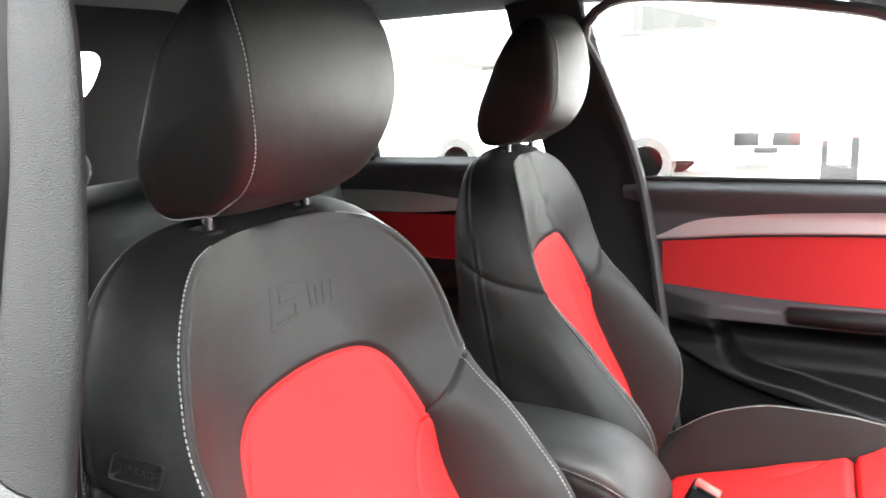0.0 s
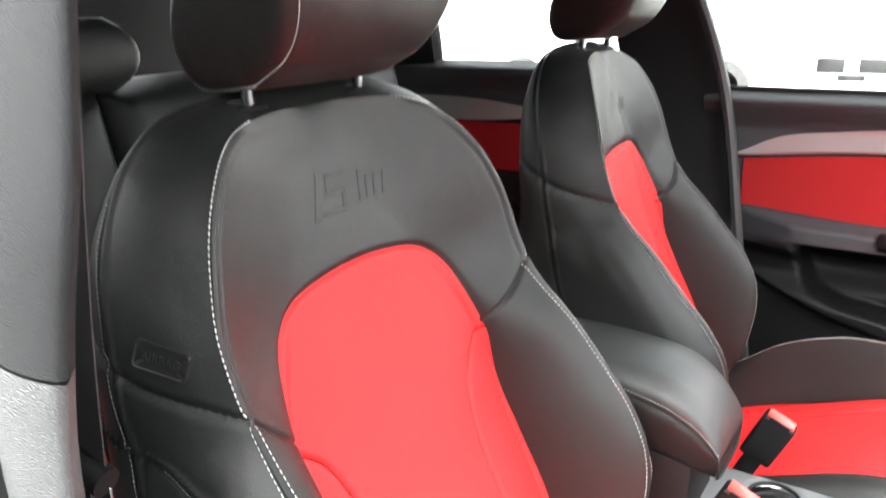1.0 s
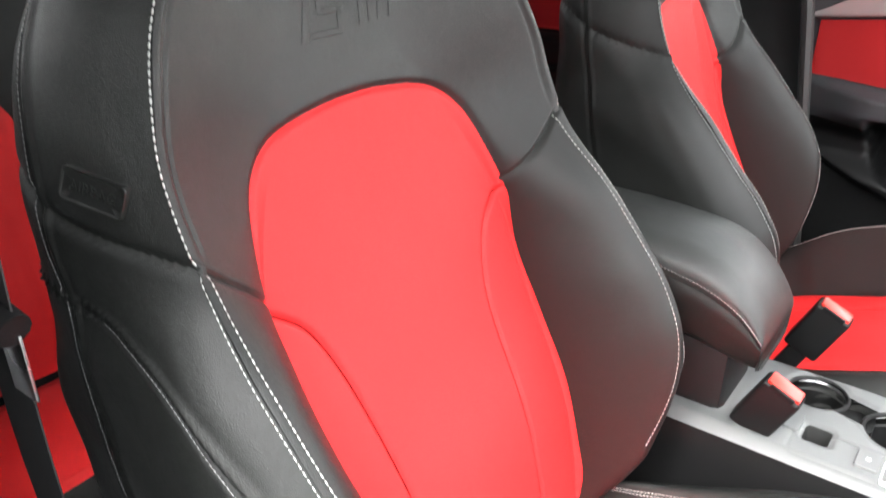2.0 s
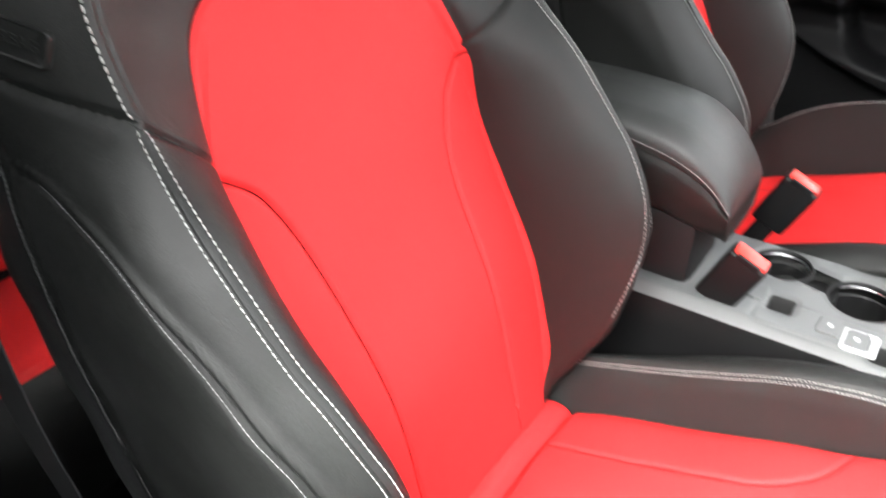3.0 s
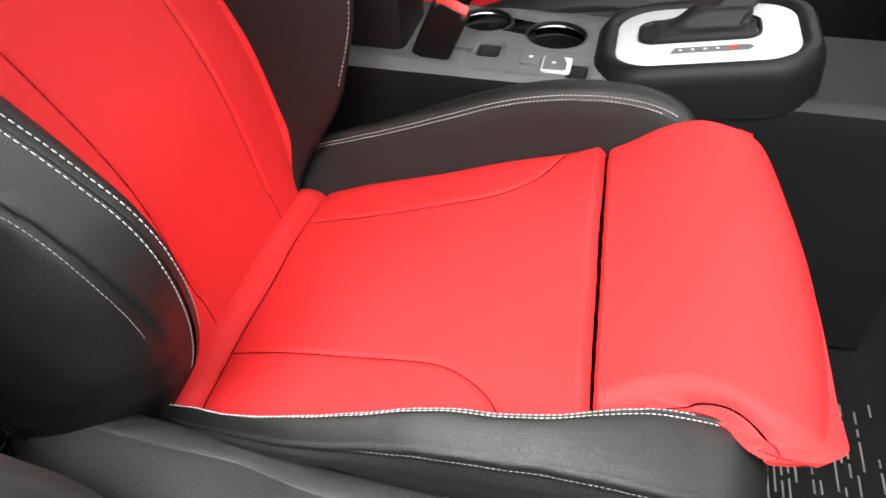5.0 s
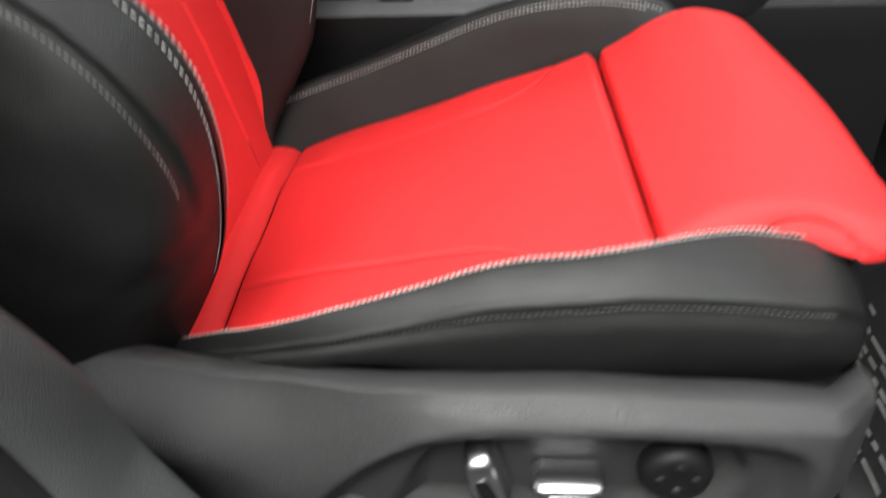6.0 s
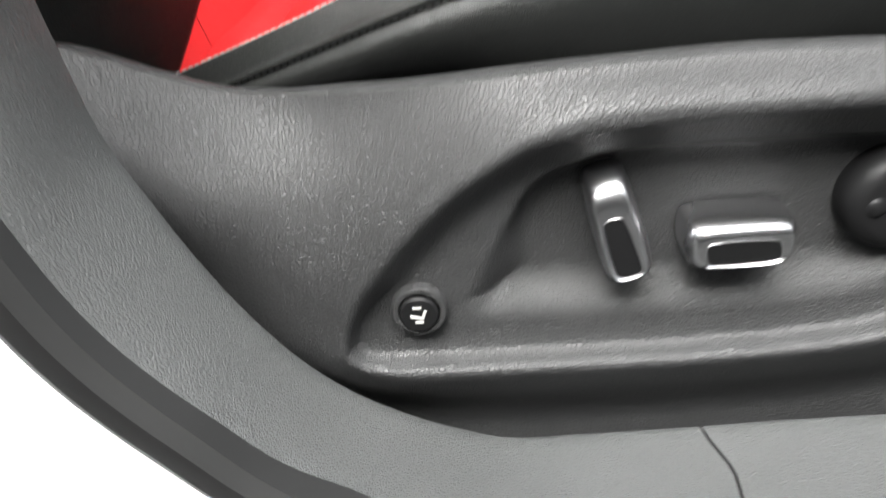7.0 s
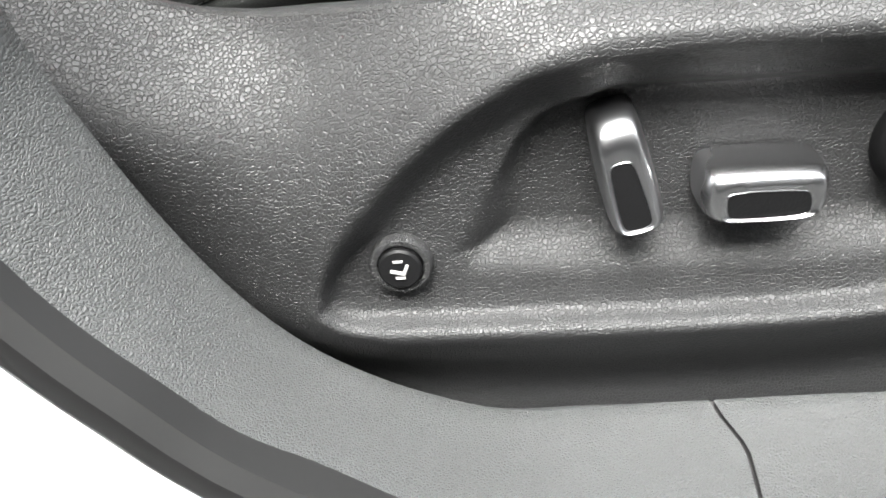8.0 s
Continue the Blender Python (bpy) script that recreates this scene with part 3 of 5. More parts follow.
def cushion(root, y0, outer, fine_mesh):
    base = new("seat_base")
    base.parent = root
    # red centre and thigh pad
    n_s, n_w = (400, 230) if fine_mesh else (200, 120)
    sw = 1.0 if fine_mesh else 1.6
    ss = curve(BASE, n_s)
    ws = np.linspace(-0.22, 0.22, n_w)
    X = np.broadcast_to(ss[:, 0][:, None], (n_s, n_w))
    Z0 = np.broadcast_to(ss[:, 1][:, None], (n_s, n_w))
    W = np.broadcast_to(ws, X.shape)
    arc = np.r_[0, np.cumsum(np.linalg.norm(np.diff(ss, axis=0), axis=1))]
    S = np.broadcast_to(arc[:, None], X.shape)
    s_of = lambda x: np.interp(x, ss[:int(n_s * 0.77), 0], arc[:int(n_s * 0.77)])
    tang = np.gradient(ss, axis=0)
    tang /= np.linalg.norm(tang, axis=1)[:, None]
    nx, nz = -tang[:, 1][:, None], tang[:, 0][:, None]
    edge = along(X, [(-0.36, 0.17), (-0.3, 0.178), (-0.1, 0.19), (0.03, 0.195), (0.06, 0.202), (0.1, 0.211), (0.3, 0.211)])
    door_edge = along(X, [(-0.36, 0.175), (-0.3, 0.185), (-0.1, 0.188), (0.03, 0.176), (0.06, 0.17), (0.12, 0.158), (0.16, 0.165), (0.2, 0.182), (0.3, 0.19)])
    edge = np.where(W < 0, door_edge, edge) if outer < 0 else edge
    f_edge = np.abs(W) - edge
    f_front = S - (s_of(0.037) + 0.058 * (0.19 - W))
    roll = S - s_of(-0.300)
    pocket = curve([(-0.29, 0.105), (-0.2, 0.108), (-0.1, 0.112), (-0.06, 0.122), (-0.025, 0.148), (-0.005, 0.185)], 50)
    patch = np.vstack([pocket, [(-0.005, 0.5), (-0.6, 0.5), (-0.6, 0.105)]])
    f_patch = np.minimum(line_distance(X, W, patch, True), line_distance(X, W, patch * (1, -1), True))
    dp = np.minimum(line_distance(X, W, pocket), line_distance(X, W, pocket * (1, -1)))
    h = groove(f_front, 0.014, 0.0045 * sw) + groove(roll, 0.008, 0.005 * sw) + np.where(roll > 0, groove(dp, 0.0025, 0.003 * sw), 0)
    h = h - 0.008 * np.exp(f_edge / 0.01) * (f_front < 0) - np.where(W < 0, 0.055, 0.04) * (1 - np.sqrt(1 - np.clip((f_edge + 0.03) / 0.03, 0, 1) ** 2)) * (f_front > 0)
    h = h - 0.004 * smooth_step(0.08, 0.15, X) * smooth_step(0.0, 0.15, W) * (f_front > 0) * (outer < 0)
    h = h + np.where(roll < 0, 0.016 * np.sin(np.clip((S - s_of(-0.355)) / (s_of(-0.300) - s_of(-0.355)), 0, 1) * math.pi), 0)
    h = h + 0.006 * np.cos(W / 0.2 * math.pi / 2) * (f_front < 0)
    h = h + 0.0018 * np.sin(28 * X + 12 * W) * np.sin(33 * W - 7 * X) * (f_front < 0)
    lip = curve([(s_of(0.05), 0.212), (s_of(0.12), 0.195), (s_of(0.19), 0.189), (s_of(0.19) + 0.035, 0.192), (s_of(0.19) + 0.06, 0.2)], 40)
    f_lip = line_distance(S, np.abs(W) + 0.203 - np.maximum(edge, 0.16), np.vstack([lip, [(s_of(0.19) + 0.06, 0.4), (s_of(0.05), 0.4)]]), True)
    h = h + groove(f_lip, 0.0025, 0.003 * sw) * (f_front > 0)
    pull = (0.008 + 0.034 * ((W + 0.2) / 0.4) ** 3 + 0.01 * smooth_step(-0.16, -0.2, W)) * smooth_step(0.06, 0.2, X) * (f_front > 0)
    sag = 0.036 * smooth_step(-0.3, 0.05, X) * np.clip((0.19 - W) / 0.38, 0, 1.1) * (outer < 0)
    Zc = Z0 + nz * h - sag
    shelf = 0.665 + 0.014 * smooth_step(-0.1, -0.19, W)
    Zc = np.where((X > 0.1) & (Zc < shelf), shelf - 0.12 * (shelf - Zc), Zc)
    G = np.stack([X + nx * h - pull, W + y0, Zc], axis=2)
    cut_grid("centre_panel", G, [f_edge, f_front + 0.0012, 0.0006 - f_patch, 0.0008 - roll], RED, base, "red leather seat panel with curved seams", flip=True)
    for sgn in (-1, 1):
        cut_grid("side_panel", G, [f_edge, f_front + 0.0012, f_patch + 0.0006, 0.0008 - roll, sgn * W], RED, base, flip=True)
    cut_grid("rear_roll", G, [f_edge, roll + 0.0008], RED, base, "padded red leather roll at the cushion's rear", flip=True)
    for sgn in (-1, 1):
        cut_grid("thigh_support_side", G, [f_edge, 0.0012 - f_front, f_lip + 0.0006, sgn * W], RED, base, flip=True)
    cut_grid("thigh_support", G, [f_edge, 0.0012 - f_front, 0.0006 - f_lip], RED, base, "pull-out red leather thigh support", flip=True)
    # side bolsters
    u = np.linspace(0, 1, 64)
    for sgn in (-1, 1):
        by_door = sgn * outer > 0 and outer < 0
        cr = curve(CREST_DOOR if by_door else CREST_FAR if sgn * outer > 0 else CREST, 150)
        x, zc = cr[:, 0][:, None], cr[:, 1][:, None]
        inner = along(x, [(-0.36, 0.172), (-0.3, 0.176), (-0.1, 0.186), (0.03, 0.192), (0.18, 0.196)])
        zb = along(x, BASE) - (0.022 + (0.036 * smooth_step(-0.3, 0.05, x) if by_door else 0))
        low = along(x, [(-0.38, 0.53), (-0.3, 0.585), (-0.22, 0.594), (-0.1, 0.61), (0.1, 0.622), (0.2, 0.628)])
        flat = 0.012 + 0.036 * smooth_step(-0.36, -0.12, x)
        crest_w = 0.206
        if by_door:
            crest_w = along(x, [(-0.38, 0.182), (-0.29, 0.193), (-0.24, 0.204), (-0.19, 0.208), (-0.06, 0.2), (0.04, 0.19), (0.087, 0.173), (0.13, 0.162), (0.19, 0.16)])
            inner = np.minimum(inner, crest_w - 0.014)
            flat = along(x, [(-0.38, 0.188), (-0.29, 0.2), (-0.24, 0.212), (-0.18, 0.224), (-0.1, 0.228), (0.2, 0.228)]) - crest_w
            low = low - 0.03 - 0.05 * smooth_step(-0.18, -0.05, x)
        rise = along(u, [(0, 0), (0.12, 0.40), (0.24, 0.86), (0.32, 1.0), (0.4, 1.0), (1, 1)])
        w_in = inner + (crest_w - inner) * smooth_step(0, 0.34, u)
        out = smooth_step(0.32, 0.66, u)
        ww = w_in + flat * out + 0.008 * np.sin(np.pi * np.clip((u - 0.62) / 0.38, 0, 1)) - 0.032 * smooth_step(0.68, 1.0, u)
        drop = 0.004 * np.sin(np.pi * np.clip((u - 0.34) / 0.28, 0, 1)) - 0.014 * smooth_step(0.34, 0.62, u)
        zz = np.where(u < 0.34, zb + (zc - zb) * rise, zc + drop)
        zz = np.where(u > 0.62, low + (zc - 0.014 - low) * (1 - np.clip((u - 0.62) / 0.38, 0, 1)), zz)
        pip = (u - 0.635) * 0.2
        ww = ww + groove(pip - 0.004, 0.004, 0.0035) - groove(pip + 0.001, 0.003, 0.0035) + groove((u - 0.36) * 0.15, 0.001, 0.002)
        zz = zz + groove((u - 0.36) * 0.15, 0.0025, 0.003)
        tip = cr[:, 0].max()
        turn = np.clip((x - tip + 0.09) / 0.0905, 0, 1)
        ww = 0.15 + (ww - 0.15) * (1 - 0.5 * (1 - np.sqrt(1 - turn ** 2)))
        ww = ww + 0.0005 * np.sin(90 * x + 14 * u) * np.sin(40 * x)
        if sgn * outer < 0:
            zz = zz + (0.016 * np.sin(np.pi * np.clip((u - 0.36) / 0.3, 0, 1)) - 0.009 * smooth_step(-0.1, 0.1, x)) * (u < 0.66)
        B = np.stack([x + 0 * ww, y0 + sgn * ww, zz + 0 * ww], axis=2)
        cut_grid("side_bolster", B, [np.full(ww.shape, -1.0)], LEATHER, base, flip=sgn > 0)
        up = np.array((0, 0, 0.0007))
        stitches("stitching", [B[10:-26, int(0.335 * 63)] + up, B[10:-22, int(0.39 * 63)] + up], base)
        stitches("seam_stitching", [B[8:-20, int(0.665 * 63)] + (0, sgn * 0.0008, 0)], base, radius=0.0004, mat=DARK_THREAD)
    # frame and rails under the cushion
    box("cushion_pan", (-0.36, y0 - 0.215, 0.45), (0.2, y0 + 0.215, 0.56), DARK, base, bevel=0.02)
    for dy in (-0.205, 0.165):
        box("seat_rail", (-0.34, y0 + dy, 0.345), (0.27, y0 + dy + 0.04, 0.385), DARK, base, bevel=0.004)
        box("rail_insert", (-0.33, y0 + dy + 0.012, 0.383), (0.30, y0 + dy + 0.028, 0.391), CHROME, base, "bright steel rail", bevel=0.001)
        box("rail_bracket", (0.225, y0 + dy - 0.004, 0.31), (0.262, y0 + dy + 0.044, 0.43), DARK, base, bevel=0.006)
        box("rail_leg", (-0.3, y0 + dy + 0.005, 0.305), (-0.26, y0 + dy + 0.035, 0.35), DARK, base, bevel=0.003)
        box("side_frame", (-0.30, y0 + dy + 0.005, 0.38), (0.15, y0 + dy + 0.035, 0.47), DARK, base, bevel=0.004)


def place_uv(x, z, y):
    return np.stack(np.broadcast_arrays(x, y, z), axis=-1)


SHELL_TOP = [(-0.5, 0.56), (-0.45, 0.595), (-0.41, 0.622), (-0.385, 0.637), (-0.365, 0.642), (-0.345, 0.636), (-0.322, 0.625), (-0.30, 0.613), (-0.276, 0.602), (-0.242, 0.594), (-0.207, 0.594), (-0.172, 0.596), (-0.137, 0.599), (-0.096, 0.601), (0.0, 0.602), (0.053, 0.60), (0.16, 0.594), (0.21, 0.585)]
BELLY = [(-0.5, 0.66), (-0.36, 0.612), (-0.30, 0.570), (-0.26, 0.536), (-0.225, 0.506), (-0.2, 0.518), (-0.177, 0.535), (-0.145, 0.559), (-0.111, 0.576), (0.0, 0.584), (0.2, 0.58)]
PAD = [(-0.224, 0.454), (-0.216, 0.445), (-0.195, 0.441), (-0.113, 0.44), (-0.033, 0.44), (0.035, 0.443), (0.074, 0.449), (0.13, 0.462), (0.155, 0.484), (0.162, 0.518), (0.157, 0.555), (0.135, 0.572), (0.077, 0.58), (0.02, 0.582), (-0.063, 0.581), (-0.111, 0.575), (-0.13, 0.567), (-0.161, 0.548), (-0.193, 0.518), (-0.216, 0.488)]
RECESS = [(-0.157, 0.479), (-0.153, 0.47), (-0.139, 0.463), (-0.059, 0.461), (0.034, 0.462), (0.076, 0.469), (0.102, 0.48), (0.118, 0.5), (0.122, 0.53), (0.112, 0.55), (0.09, 0.558), (0.026, 0.561), (-0.061, 0.562), (-0.09, 0.558), (-0.116, 0.546), (-0.132, 0.521), (-0.145, 0.5)]


def shell_y(x, z):
    """The outer face of the side shell, with its pad and recess."""
    pad = line_distance(x, z, curve(PAD + PAD[:1], 140)[:-1], True)
    rec = line_distance(x, z, curve(RECESS + RECESS[:1], 120)[:-1], True)
    top = along(x, SHELL_TOP)
    belly = along(x, BELLY)
    y = 0.462 + 0 * x
    over = np.clip(z - belly, 0, 1)
    s = smooth_step(-0.2, -0.07, x)
    rise = smooth_step(-0.2, -0.32, x)
    y = y + (0.022 + 0.01 * s + 0.014 * rise) * (1 - np.exp(-(over / (0.05 - 0.02 * s + 0.015 * rise)) ** 1.4)) + 0.1 * over * s
    left = smooth_step(0.0, 0.05, pad) * smooth_step(-0.13, -0.26, x)
    y = y + 0.012 * left * smooth_step(0.0, 0.13, belly - z)
    y = y - 0.003 * np.exp(-(pad / 0.009) ** 2)
    y = y + np.where(pad < 0, 0.014 * smooth_step(0, -1, pad / (0.024 - 0.018 * smooth_step(0.50, 0.46, z))), 0)
    y = y + np.where(rec < 0, 0.016 * smooth_step(0.0, -1, rec / (0.010 + 0.018 * smooth_step(0.53, 0.49, z))), 0)
    under = along(x, [(-0.5, 0.45), (-0.24, 0.45), (-0.21, 0.44), (-0.135, 0.438), (-0.04, 0.439), (0.06, 0.446), (0.12, 0.458), (0.17, 0.48), (0.25, 0.50)])
    y = y + 0.022 * smooth_step(under + 0.002, under - 0.06, z) + 0.004 * smooth_step(0.012, 0.0, top - z)
    y = y + 0.04 * smooth_step(0.165, 0.215, x) - 0.032 * smooth_step(-0.18, -0.38, x) * smooth_step(0.5, 0.62, z) + 0.03 * smooth_step(-0.4, -0.49, x)
    y = y + 0.034 * smooth_step(-0.12, -0.32, x) * (1 - smooth_step(0.0, 0.06, top - z)) ** 1.3
    return y


def seat_shell(root):
    side = new("side_shell")
    side.parent = root
    X, Z = np.meshgrid(np.linspace(-0.49, 0.205, 320), np.linspace(0.345, 0.717, 187))
    Y = shell_y(X, Z)
    # the free part behind the pad flows in one soft curve
    soft = Y
    for _ in range(60):
        e = np.pad(soft, 1, mode="edge")
        soft = (e[1:-1, :-2] + e[1:-1, 2:] + e[:-2, 1:-1] + e[2:, 1:-1]) / 4
    free = smooth_step(-0.14, -0.2, X + 0.5 * (0.5 - Z)) * smooth_step(-0.012, 0.012, line_distance(X, Z, curve(PAD + PAD[:1], 140)[:-1], True))
    Y = Y + (soft - Y) * np.maximum(free, 0.12)
    cut_grid("shell_face", place_uv(X, Z, Y), [Z - along(X, SHELL_TOP)], PANEL, side, "grained dark grey plastic shell with a recess")
    xs = np.linspace(-0.49, 0.205, 140)
    zt = along(xs, SHELL_TOP)
    gx, gz = np.interp(xs, X[0], np.arange(320)), np.interp(zt, Z[:, 0], np.arange(187))
    ix, iz = np.minimum(gx.astype(int), 318), np.minimum(gz.astype(int), 185)
    fx, fz = gx - ix, gz - iz
    yt = (Y[iz, ix] * (1 - fx) + Y[iz, ix + 1] * fx) * (1 - fz) + (Y[iz + 1, ix] * (1 - fx) + Y[iz + 1, ix + 1] * fx) * fz
    rise = -0.006 * smooth_step(-0.21, -0.29, xs)
    rows = [np.stack([xs, yt + a, zt + b + rise * min(1, a / 0.03)], axis=1) for a, b in ((0, 0), (0.0025, 0.0015), (0.008, 0.002), (0.016, 0.001), (0.026, -0.003), (0.034, -0.012), (0.038, -0.06))]
    loft("shell_lip", rows, PANEL, side, closed=False)
    # two chrome levers

    def lever(nm, ax, az, length, half, cap):
        """A lever that lies along the direction (ax, az); its cap is bright, its face is a dark inset in a bright frame."""
        lev = new(nm)
        lev.parent = side
        lev["label"] = "satin chrome seat lever with dark inset"
        c = np.array((ax[0], 0.478, ax[1]))
        u = np.array((math.cos(az), 0, math.sin(az)))
        t = np.array((-math.sin(az), 0, math.cos(az)))
        o = np.array((0, -1.0, 0))
        pt = lambda a, b, h: c + u * a + t * b + o * h
        hl = length / 2

        def ring_of(corners, cuts, n=72):
            """A polygon with rounded corners, sampled by angle about its middle."""
            p = np.array(corners, float)
            mid = p.mean(axis=0)
            for k in range(cuts):
                f = 0.12 if k == 0 else 0.25
                nx_ = np.roll(p, -1, axis=0)
                p = np.stack([p * (1 - f) + nx_ * f, p * f + nx_ * (1 - f)], axis=1).reshape(-1, 2)
            seg = np.linspace(0, 1, 12, endpoint=False)[:, None, None]
            p = (p[None] * (1 - seg) + np.roll(p, -1, axis=0)[None] * seg).transpose(1, 0, 2).reshape(-1, 2) - mid
            ang = np.arctan2(p[:, 1], p[:, 0])
            order = np.argsort(ang)
            want = np.linspace(-math.pi, math.pi, n, endpoint=False)
            rad = np.interp(want, ang[order], np.hypot(p[:, 0], p[:, 1])[order], period=2 * math.pi)
            return mid + np.stack([np.cos(want) * rad, np.sin(want) * rad], axis=1)

        if cap == "side":
            foot = ring_of([(-hl, half), (-hl + 0.001, -half), (hl - 0.001, -half), (hl, half)], 4)
            face = ring_of([(-hl + 0.0095, 0.0032), (-hl + 0.0115, -half + 0.0022), (hl - 0.0075, -half + 0.0036), (hl - 0.0095, 0.0032)], 3)
            height = lambda a, b: 0.0150 + 0.10 * b
        else:
            foot = ring_of([(-hl, half), (-hl, -half), (hl, -half * 0.86), (hl, half * 0.80)], 4)
            face = ring_of([(-hl + 0.0026, half * 0.58), (-hl + 0.0026, -half * 0.50), (hl - 0.0205, -half * 0.30), (hl - 0.0205, half * 0.52)], 3)
            height = lambda a, b: 0.0150 + 0.055 * a
        rings = []
        for h, mixed in ((-0.012, 0.0), (0.001, 0.0), (0.0055, 0.03), (0.0090, 0.11), (0.0118, 0.25), (0.0138, 0.45), (0.0150, 0.70), (0.0153, 1.0)):
            mid = foot * (1 - mixed) + face * mixed
            swell = 0.0022 * math.sin(math.pi * mixed)
            rings.append([pt(a, b, h + swell + smooth_step(-0.019, 0.0153, h) * (height(a, b) - 0.0150)) for a, b in mid])
        loft("lever_body", rings, CHROME, lev, "satin chrome lever body")
        cen = face.mean(axis=0)
        at = lambda k, d: [pt(*(cen + (p - cen) * k), height(*(cen + (p - cen) * k)) + d) for p in face]
        loft("inset_frame", [at(1.03, -0.001), at(1.02, 0.0006), at(1.0, 0.0009), at(0.975, 0.0007), at(0.95, -0.0002)], CHROME, lev, "bright inset frame", caps=False)
        loft("inset", [at(0.975, -0.001), at(0.965, 0.0005), at(0.6, 0.0007), at(0.05, 0.0007)], DARK, lev, "dark grey plastic inset")
        tube("stalk", [pt(-0.004, -0.004, -0.034), pt(-0.004, -0.004, -0.005)], 0.0075, DARK, lev, sides=12)

    lever("backrest_lever", (-0.073, 0.520), radians(105), 0.060, 0.0138, "end")
    lever("cushion_lever", (-0.011, 0.508), 0.0, 0.057, 0.0140, "side")
    # lumbar knob
    knob = new("lumbar_knob")
    knob.parent = side
    knob["label"] = "round black four-way lumbar knob"
    c = np.array((0.070, 0.494, 0.519))
    rings = []
    for y, r in ((0.014, 0.0275), (-0.008, 0.028), (-0.015, 0.0268), (-0.0195, 0.0235), (-0.0215, 0.018), (-0.0205, 0.010), (-0.020, 0.001)):
        rings.append([c + (r * math.cos(t), y, r * math.sin(t)) for t in np.linspace(0, 2 * math.pi, 36, endpoint=False)])
    loft("knob_body", rings, DARK, knob)
    for k in range(4):
        t = math.pi / 2 * k
        d = c + (0.0135 * math.cos(t), -0.0205, 0.0135 * math.sin(t))
        loft("arrow_mark", [[d + (r * math.cos(a), y, r * math.sin(a)) for a in np.linspace(0, 2 * math.pi, 12, endpoint=False)] for y, r in ((0.001, 0.0062), (-0.0012, 0.0052), (-0.0022, 0.0035), (-0.0025, 0.001))], DARK, knob)
    # push button with a seat symbol
    btn = new("memory_button")
    btn.parent = side
    btn["label"] = "small round black button with white seat symbol"
    c = np.array((-0.180, float(shell_y(np.array([-0.180]), np.array([0.476]))[0]) - 0.004, 0.476))
    ring = [[c + (r * math.cos(t), y, r * math.sin(t)) for t in np.linspace(0, 2 * math.pi, 32, endpoint=False)] for y, r in ((0.008, 0.0158), (-0.001, 0.0156), (-0.0028, 0.0146), (-0.0032, 0.0132), (-0.0026, 0.0118), (0.001, 0.0112))]
    loft("bezel", ring, PANEL, btn)
    ring = [[c + (r * math.cos(t), y, r * math.sin(t)) for t in np.linspace(0, 2 * math.pi, 32, endpoint=False)] for y, r in ((0.003, 0.011), (-0.0045, 0.0108), (-0.0055, 0.0098), (-0.0057, 0.001))]
    loft("cap", ring, DARK, btn)
    def mark(pts, half):
        bm = bmesh.new()
        low = [bm.verts.new((c[0] + 1.15 * x, c[1] - 0.0050, c[2] + 1.15 * z)) for x, z in pts]
        top = [bm.verts.new((c[0] + 1.15 * x, c[1] - 0.0064, c[2] + 1.15 * z)) for x, z in pts]
        bm.faces.new(top)
        for k in range(len(pts)):
            bm.faces.new([low[k], low[k - 1], top[k - 1], top[k]])
        part("symbol_bar", bm, THREAD, btn, smooth=False)
    mark([(-0.004, 0.0005), (0.0012, -0.0008), (0.0028, 0.0028), (0.0040, 0.0024), (0.0020, -0.0024), (-0.004, -0.0009)], 0)
    mark([(-0.002, -0.0042), (0.002, -0.0042), (0.002, -0.0032), (-0.002, -0.0032)], 0)
    mark([(-0.0025, 0.0048), (0.0015, 0.0048), (0.0015, 0.0039), (-0.0025, 0.0039)], 0)
    return side


near_seat = seat(SEAT_Y, -1, "front_seat", "black leather front seat with red centre panels and pale stitching", True)
seat_shell(near_seat)
far_seat = seat(SEAT_Y + 0.73, 1, "front_seat", "black and red leather front seat beside the far door", False)


def buckle(root, x, y, z, lean):
    """A belt buckle with its red button, standing on a black stalk."""
    b = new("belt_buckle")
    b.parent = root
    m = Matrix.Translation((x, y, z)) @ Matrix.Rotation(radians(lean), 4, "Y") @ Matrix.Rotation(radians(8), 4, "X")
    box("buckle_body", (-0.024, -0.013, -0.085), (0.024, 0.013, -0.002), DARK, b, bevel=0.005, m=m, segments=3)
    box("release_button", (-0.020, -0.0095, -0.004), (0.020, 0.0095, 0.002), REDPLASTIC, b, "bright red release button", bevel=0.002, m=m)
    box("tongue_slot", (-0.015, -0.013, -0.006), (0.015, -0.0098, 0.0012), DARK, b, bevel=0.0005, m=m)
    box("stalk", (-0.014, -0.007, -0.22), (0.014, 0.007, -0.08), DARK, b, bevel=0.004, m=m)


buckle(near_seat, -0.163, 1.045, 0.772, 24)
buckle(far_seat, -0.155, 1.235, 0.785, 24)

